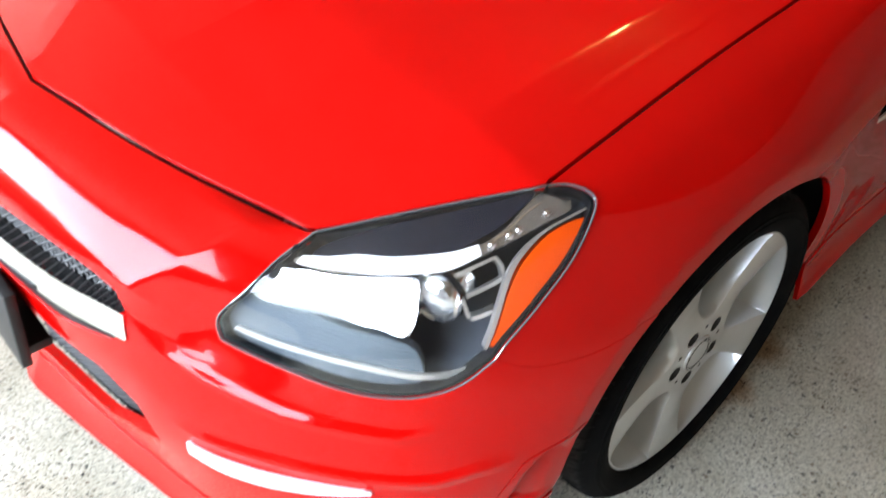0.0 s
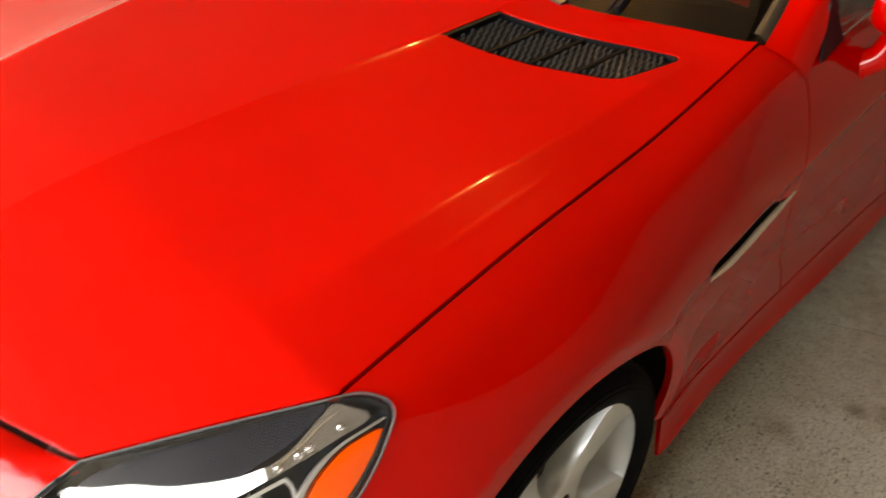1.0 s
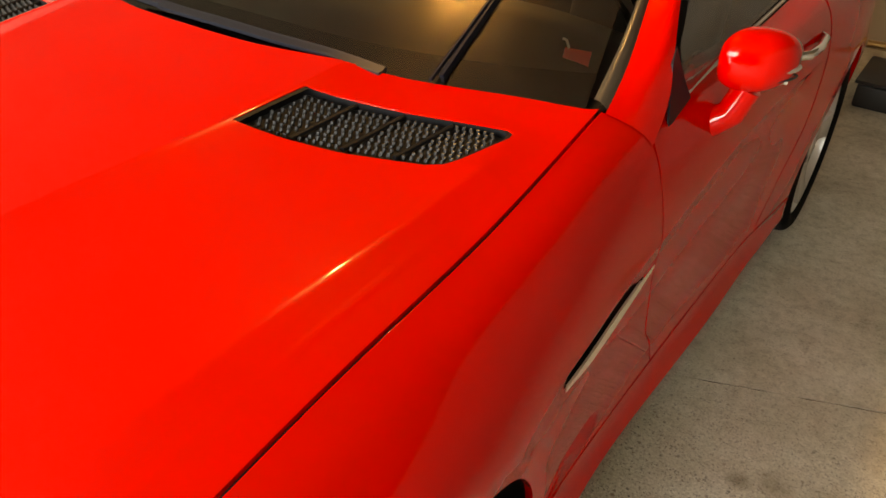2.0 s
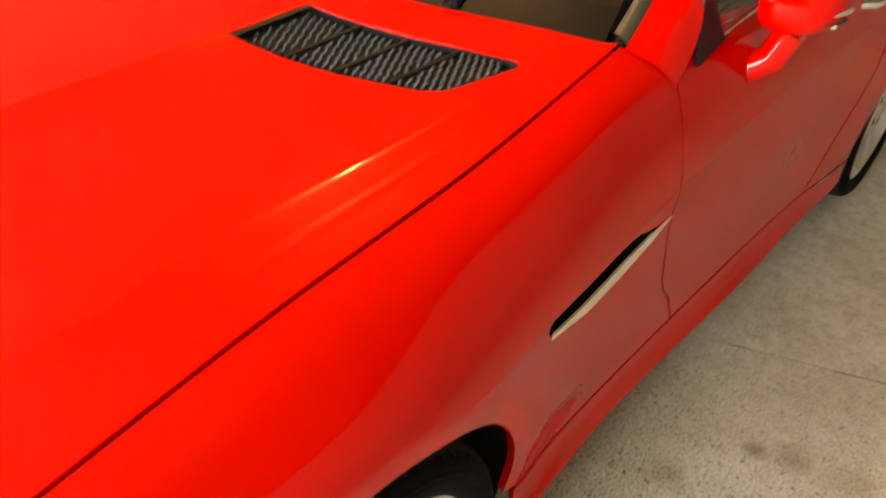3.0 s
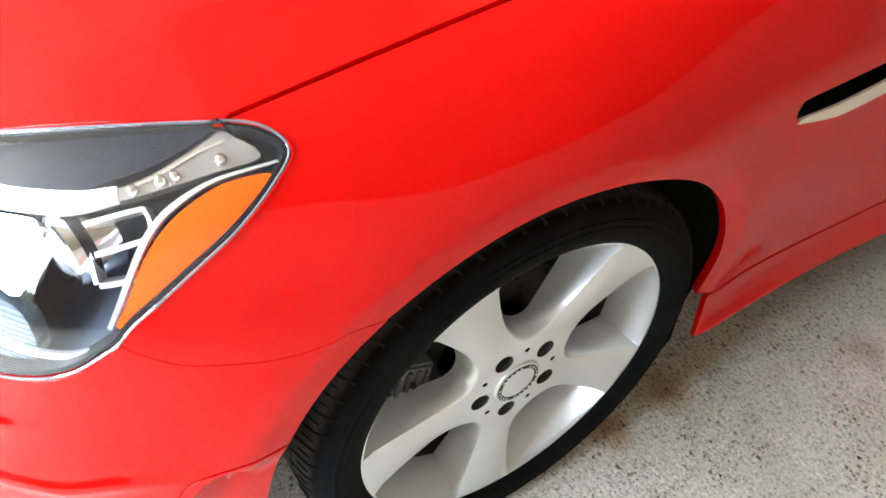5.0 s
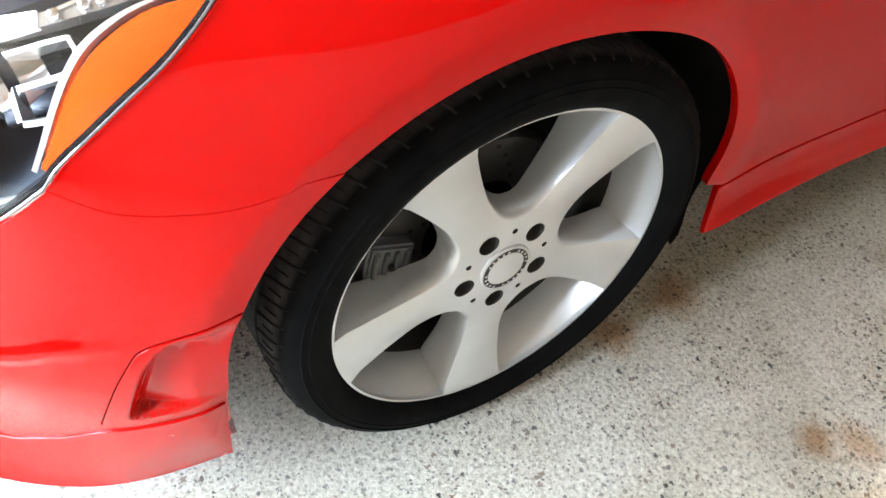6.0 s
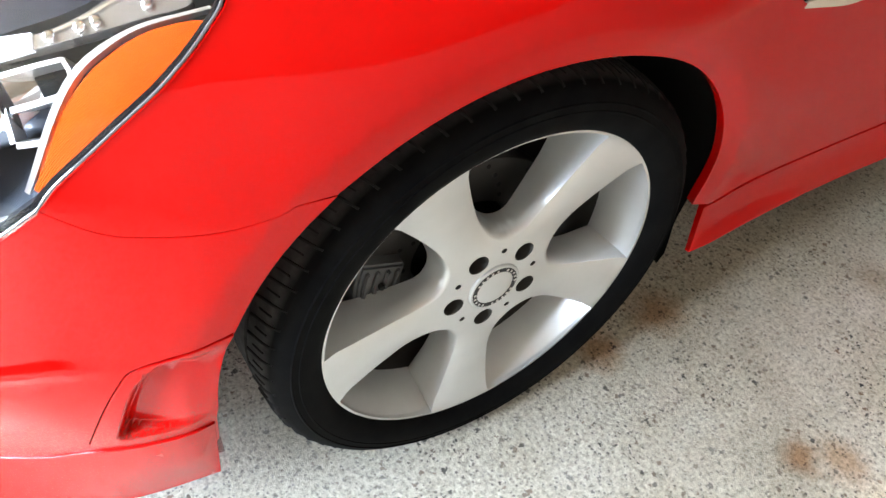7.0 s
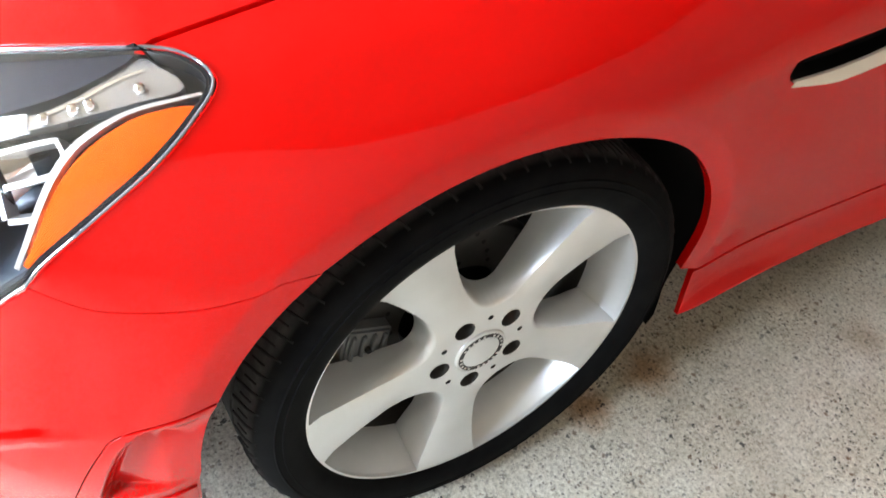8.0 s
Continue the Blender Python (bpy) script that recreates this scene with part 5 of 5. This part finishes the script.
def build_cabin():
    cabin = new("cabin")
    cabin.parent = car
    tagged(cabin, "dark cabin with dashboard, seats and steering wheel")
    verts, faces = [], []
    prof = [(.60, .93), (.74, .945), (.95, .955), (1.12, .94), (1.2, .88), (1.22, .70), (1.15, .45)]
    for x in np.linspace(-.70, .70, 29):
        for y, z in prof:
            lift = .02 * math.exp(-((x - .38) / .2) ** 2) if y > .9 else 0
            verts.append((x, y + .05 * (x / .7) ** 2, z + lift - .03 * (x / .7) ** 4))
    n = len(prof)
    faces = [(i * n + j, (i + 1) * n + j, (i + 1) * n + j + 1, i * n + j + 1) for i in range(28) for j in range(n - 1)]
    mesh_of("dashboard", verts, faces, CABIN, cabin, "black dashboard")
    part("cabin_floor", box((1.50, 1.4, .04), pose(0, 1.6, .26)), CABIN, cabin)
    part("rear_bulkhead", box((1.4, .05, .7), pose(0, 2.25, .62)), CABIN, cabin)
    for side in (1, -1):
        part("door_card", box((.03, 1.25, .62), pose(side * .76, 1.45, .57), .01), LEATHER, cabin)
        part("seat_cushion", box((.48, .5, .16), pose(side * .36, 1.55, .48, 8), .05, 4), CABIN, cabin)
        part("seat_back", box((.46, .14, .62), pose(side * .36, 1.93, .78, -18), .05, 4), CABIN, cabin)
        part("headrest", box((.26, .10, .17), pose(side * .36, 2.05, 1.13, -12), .04, 4), CABIN, cabin)
    bm = bmesh.new()
    ring = [(.38 + .18 * math.cos(a), 1.32 - .06 * math.sin(a), .86 + .17 * math.sin(a)) for a in np.linspace(0, 2 * math.pi, 37)]
    tube(ring, .015, 10, bm)
    tube([(.22, 1.31, .86), (.38, 1.28, .85), (.54, 1.31, .86)], .022, 10, bm)
    part("steering_wheel", bm, CABIN, cabin)


build_cabin()


def on_glass(u, v, up):
    c = windscreen(np.array([u]), np.array([v]))[0]
    return np.array((c[0], c[1] - up * .45, c[2] + up * .9))


def flat_rod(points, wide, thick, bm=None):
    """A flat bar along points, lying on the glass."""
    bm = bm or bmesh.new()
    rings = []
    points = [np.asarray(c, float) for c in points]
    up = np.array((0, -.44, .9))
    for i, c in enumerate(points):
        d = points[min(i + 1, len(points) - 1)] - points[max(i - 1, 0)]
        w = np.cross(d, up)
        w /= np.linalg.norm(w)
        rings.append([bm.verts.new(c + w * a + up * b) for a, b in ((-wide, 0), (wide, 0), (wide * .7, thick), (-wide * .7, thick))])
    for a, b in zip(rings[:-1], rings[1:]):
        for k in range(4):
            bm.faces.new((a[k], a[(k + 1) % 4], b[(k + 1) % 4], b[k]))
    bm.faces.new(rings[0]), bm.faces.new(rings[-1])
    return bm


def build_wiper(blade, arm, label, wide, mat):
    wiper = new("wiper")
    wiper.parent = car
    tagged(wiper, label)
    part("rubber", flat_rod([c - np.array((0, -.0036, .0072)) for c in blade], .004, .008), SEAL, wiper)
    part("blade", flat_rod(blade, wide, .008), mat, wiper)
    part("arm", flat_rod(arm, wide * .6, .006), mat, wiper)


LOW_RUN = rounded([(-.20, .548, .970), (-.064, .547, .968), (.055, .549, .968), (.167, .553, .966), (.289, .566, .962), (.392, .577, .952)], 5, False)
build_wiper(LOW_RUN, LOW_RUN[3:] + np.array((0, -.012, .000)), "dark wiper lying along the foot of the windscreen", .009, WIPER)
build_wiper([on_glass(.60 + .08 * v, v, .008) for v in np.linspace(.0, .62, 10)], [on_glass(.585 + .12 * v, v, .014) for v in (-.02, .1, .2, .33)], "dark wiper standing up the windscreen", .005, MASK)

# ---- the garage ----


def slab(name, size, centre, mat, label, category, kind="structure", bevel=0.0):
    ob = part(name, box(size, pose(*centre), bevel), mat, None, label, False)
    return tagged(ob, label, category, "", kind)


def plate(name, outline, top, thick, mat, label, category):
    """A flat slab over an outline in plan."""
    bm = bmesh.new()
    f = bm.faces.new([bm.verts.new((x, y, top)) for x, y in outline])
    r = bmesh.ops.extrude_face_region(bm, geom=[f])
    bmesh.ops.translate(bm, verts=[v for v in r["geom"] if isinstance(v, bmesh.types.BMVert)], vec=(0, 0, -thick))
    ob = part(name, bm, mat, None, label, False)
    return tagged(ob, label, category, "", "structure")


# the joint between the two slabs runs at an angle to the car
def joint(d, seed):
    rnd = random.Random(seed)
    xs = [-5.4, 0.0] + [.4 + .04 * k for k in range(45)] + [3.0, 5.4]
    return [(x, 1.33 + (x - .805) * .389 + d + rnd.uniform(-.0018, .0018)) for x in xs]


plate("floor", [(-5.4, -3.76), (5.4, -3.76)] + joint(-.0045, 3)[::-1], 0.0, .12, FLOOR, "worn exposed-aggregate concrete floor slab", "floor")
plate("floor_rear", joint(.0045, 4) + [(5.4, 6.9), (-5.4, 6.9)], -.001, .12, FLOOR, "smooth stained concrete floor slab behind the joint", "floor")
# near-black strip set just below the floor, inside the joint
tagged(part("floor_joint", box((11.6, .02, .05), pose(0.0, 1.017 + .005, -.031, 0, 0, 21.26)), LINER, None, "", False), "dark filler strip in the joint between the floor slabs", "joint", "", "structure")
slab("ground", (600, 600, .1), (0, 0, -.18), GRASS, "mown lawn around the drive", "ground")
slab("driveway", (10.5, 14.0, .12), (.3, -10.76, -.062), ASPHALT, "dark asphalt driveway", "driveway")
slab("wall_left", (.15, 8.7, 2.7), (-4.6, .85, 1.35), PALEWALL, "pale plastered garage wall", "wall")
slab("wall_right", (.15, 8.7, 2.7), (3.6, .85, 1.35), LIGHTWALL, "pale plastered garage wall", "wall")
slab("wall_back", (8.2, .15, 2.7), (-.5, 5.1, 1.35), LIGHTWALL, "pale plastered garage wall", "wall")
slab("wall_front_header", (8.2, .15, .25), (-.5, -3.4, 2.38), PLASTER, "wall over the garage door opening", "wall")
slab("wall_front_left", (.3, .15, 2.25), (-4.37, -3.4, 1.125), PLASTER, "wall beside the garage door opening", "wall")
slab("wall_front_right", (2.04, .15, 2.25), (2.505, -3.4, 1.125), PLASTER, "wall beside the garage door opening", "wall")
slab("ceiling", (8.35, 8.7, .12), (-.5, .85, 2.52), TIMBER, "tan boarded garage ceiling", "ceiling")


def build_bulb(x, y):
    fit_ob = thing("ceiling_bulb", "lit warm bulb in a white ceiling socket", "lamp", pose(x, y, 2.45))
    part("socket", turned([(.0, .001), (.0, .05), (-.02, .05), (-.04, .03), (-.066, .022), (-.066, .001)], 24), WHITE, fit_ob, m=pose(0, 0, 0, 0, -90, 0))
    bm = bmesh.new()
    bmesh.ops.create_uvsphere(bm, u_segments=20, v_segments=12, radius=.034, matrix=pose(0, 0, -.10))
    part("glass_bulb", bm, BULB, fit_ob).visible_shadow = False


build_bulb(.03, 1.03)


def build_clutter():
    """What stands on the floor behind the rear wheel."""
    crate = thing("storage_box", "low black plastic storage box on the floor", "box", pose(1.12, 4.12, 0))
    part("box_body", box((.62, .46, .12), pose(0, 0, .06), .015, 3), BLACK, crate)
    part("box_lid", box((.65, .49, .02), pose(0, 0, .13), .008, 2), BLACK, crate)
    tub = thing("bucket", "white plastic tub standing on the black box", "bucket", pose(1.10, 4.08, .14))
    part("bucket_body", turned([(0, .001), (0, .13), (.01, .135), (.115, .16), (.12, .165), (.125, .16), (.12, .153), (.02, .125), (.015, .001)], 40), WHITE, tub, m=pose(0, 0, 0, 0, -90, 0))
    rod = thing("brass_pipe", "dull brass pipe lying across the white tub", "pipe", pose(1.10, 4.08, .283))
    part("pipe_tube", tube([(-.32, -.06, 0), (0, 0, 0), (.5, .09, 0)], .018, 14), BRASS, rod)


build_clutter()


def build_tag():
    tag = thing("parking_tag", "red plastic tag hung inside the windscreen", "tag", pose(.595, .90, .940, 60, 0, 10))
    part("card", box((.052, .042, .002), Matrix(), .0008, 1), REDTAG, tag)
    part("hook", tube([(-.018, .02, 0), (-.026, .034, .001), (-.034, .036, .002)], .0025, 6), WHITE, tag)


build_tag()
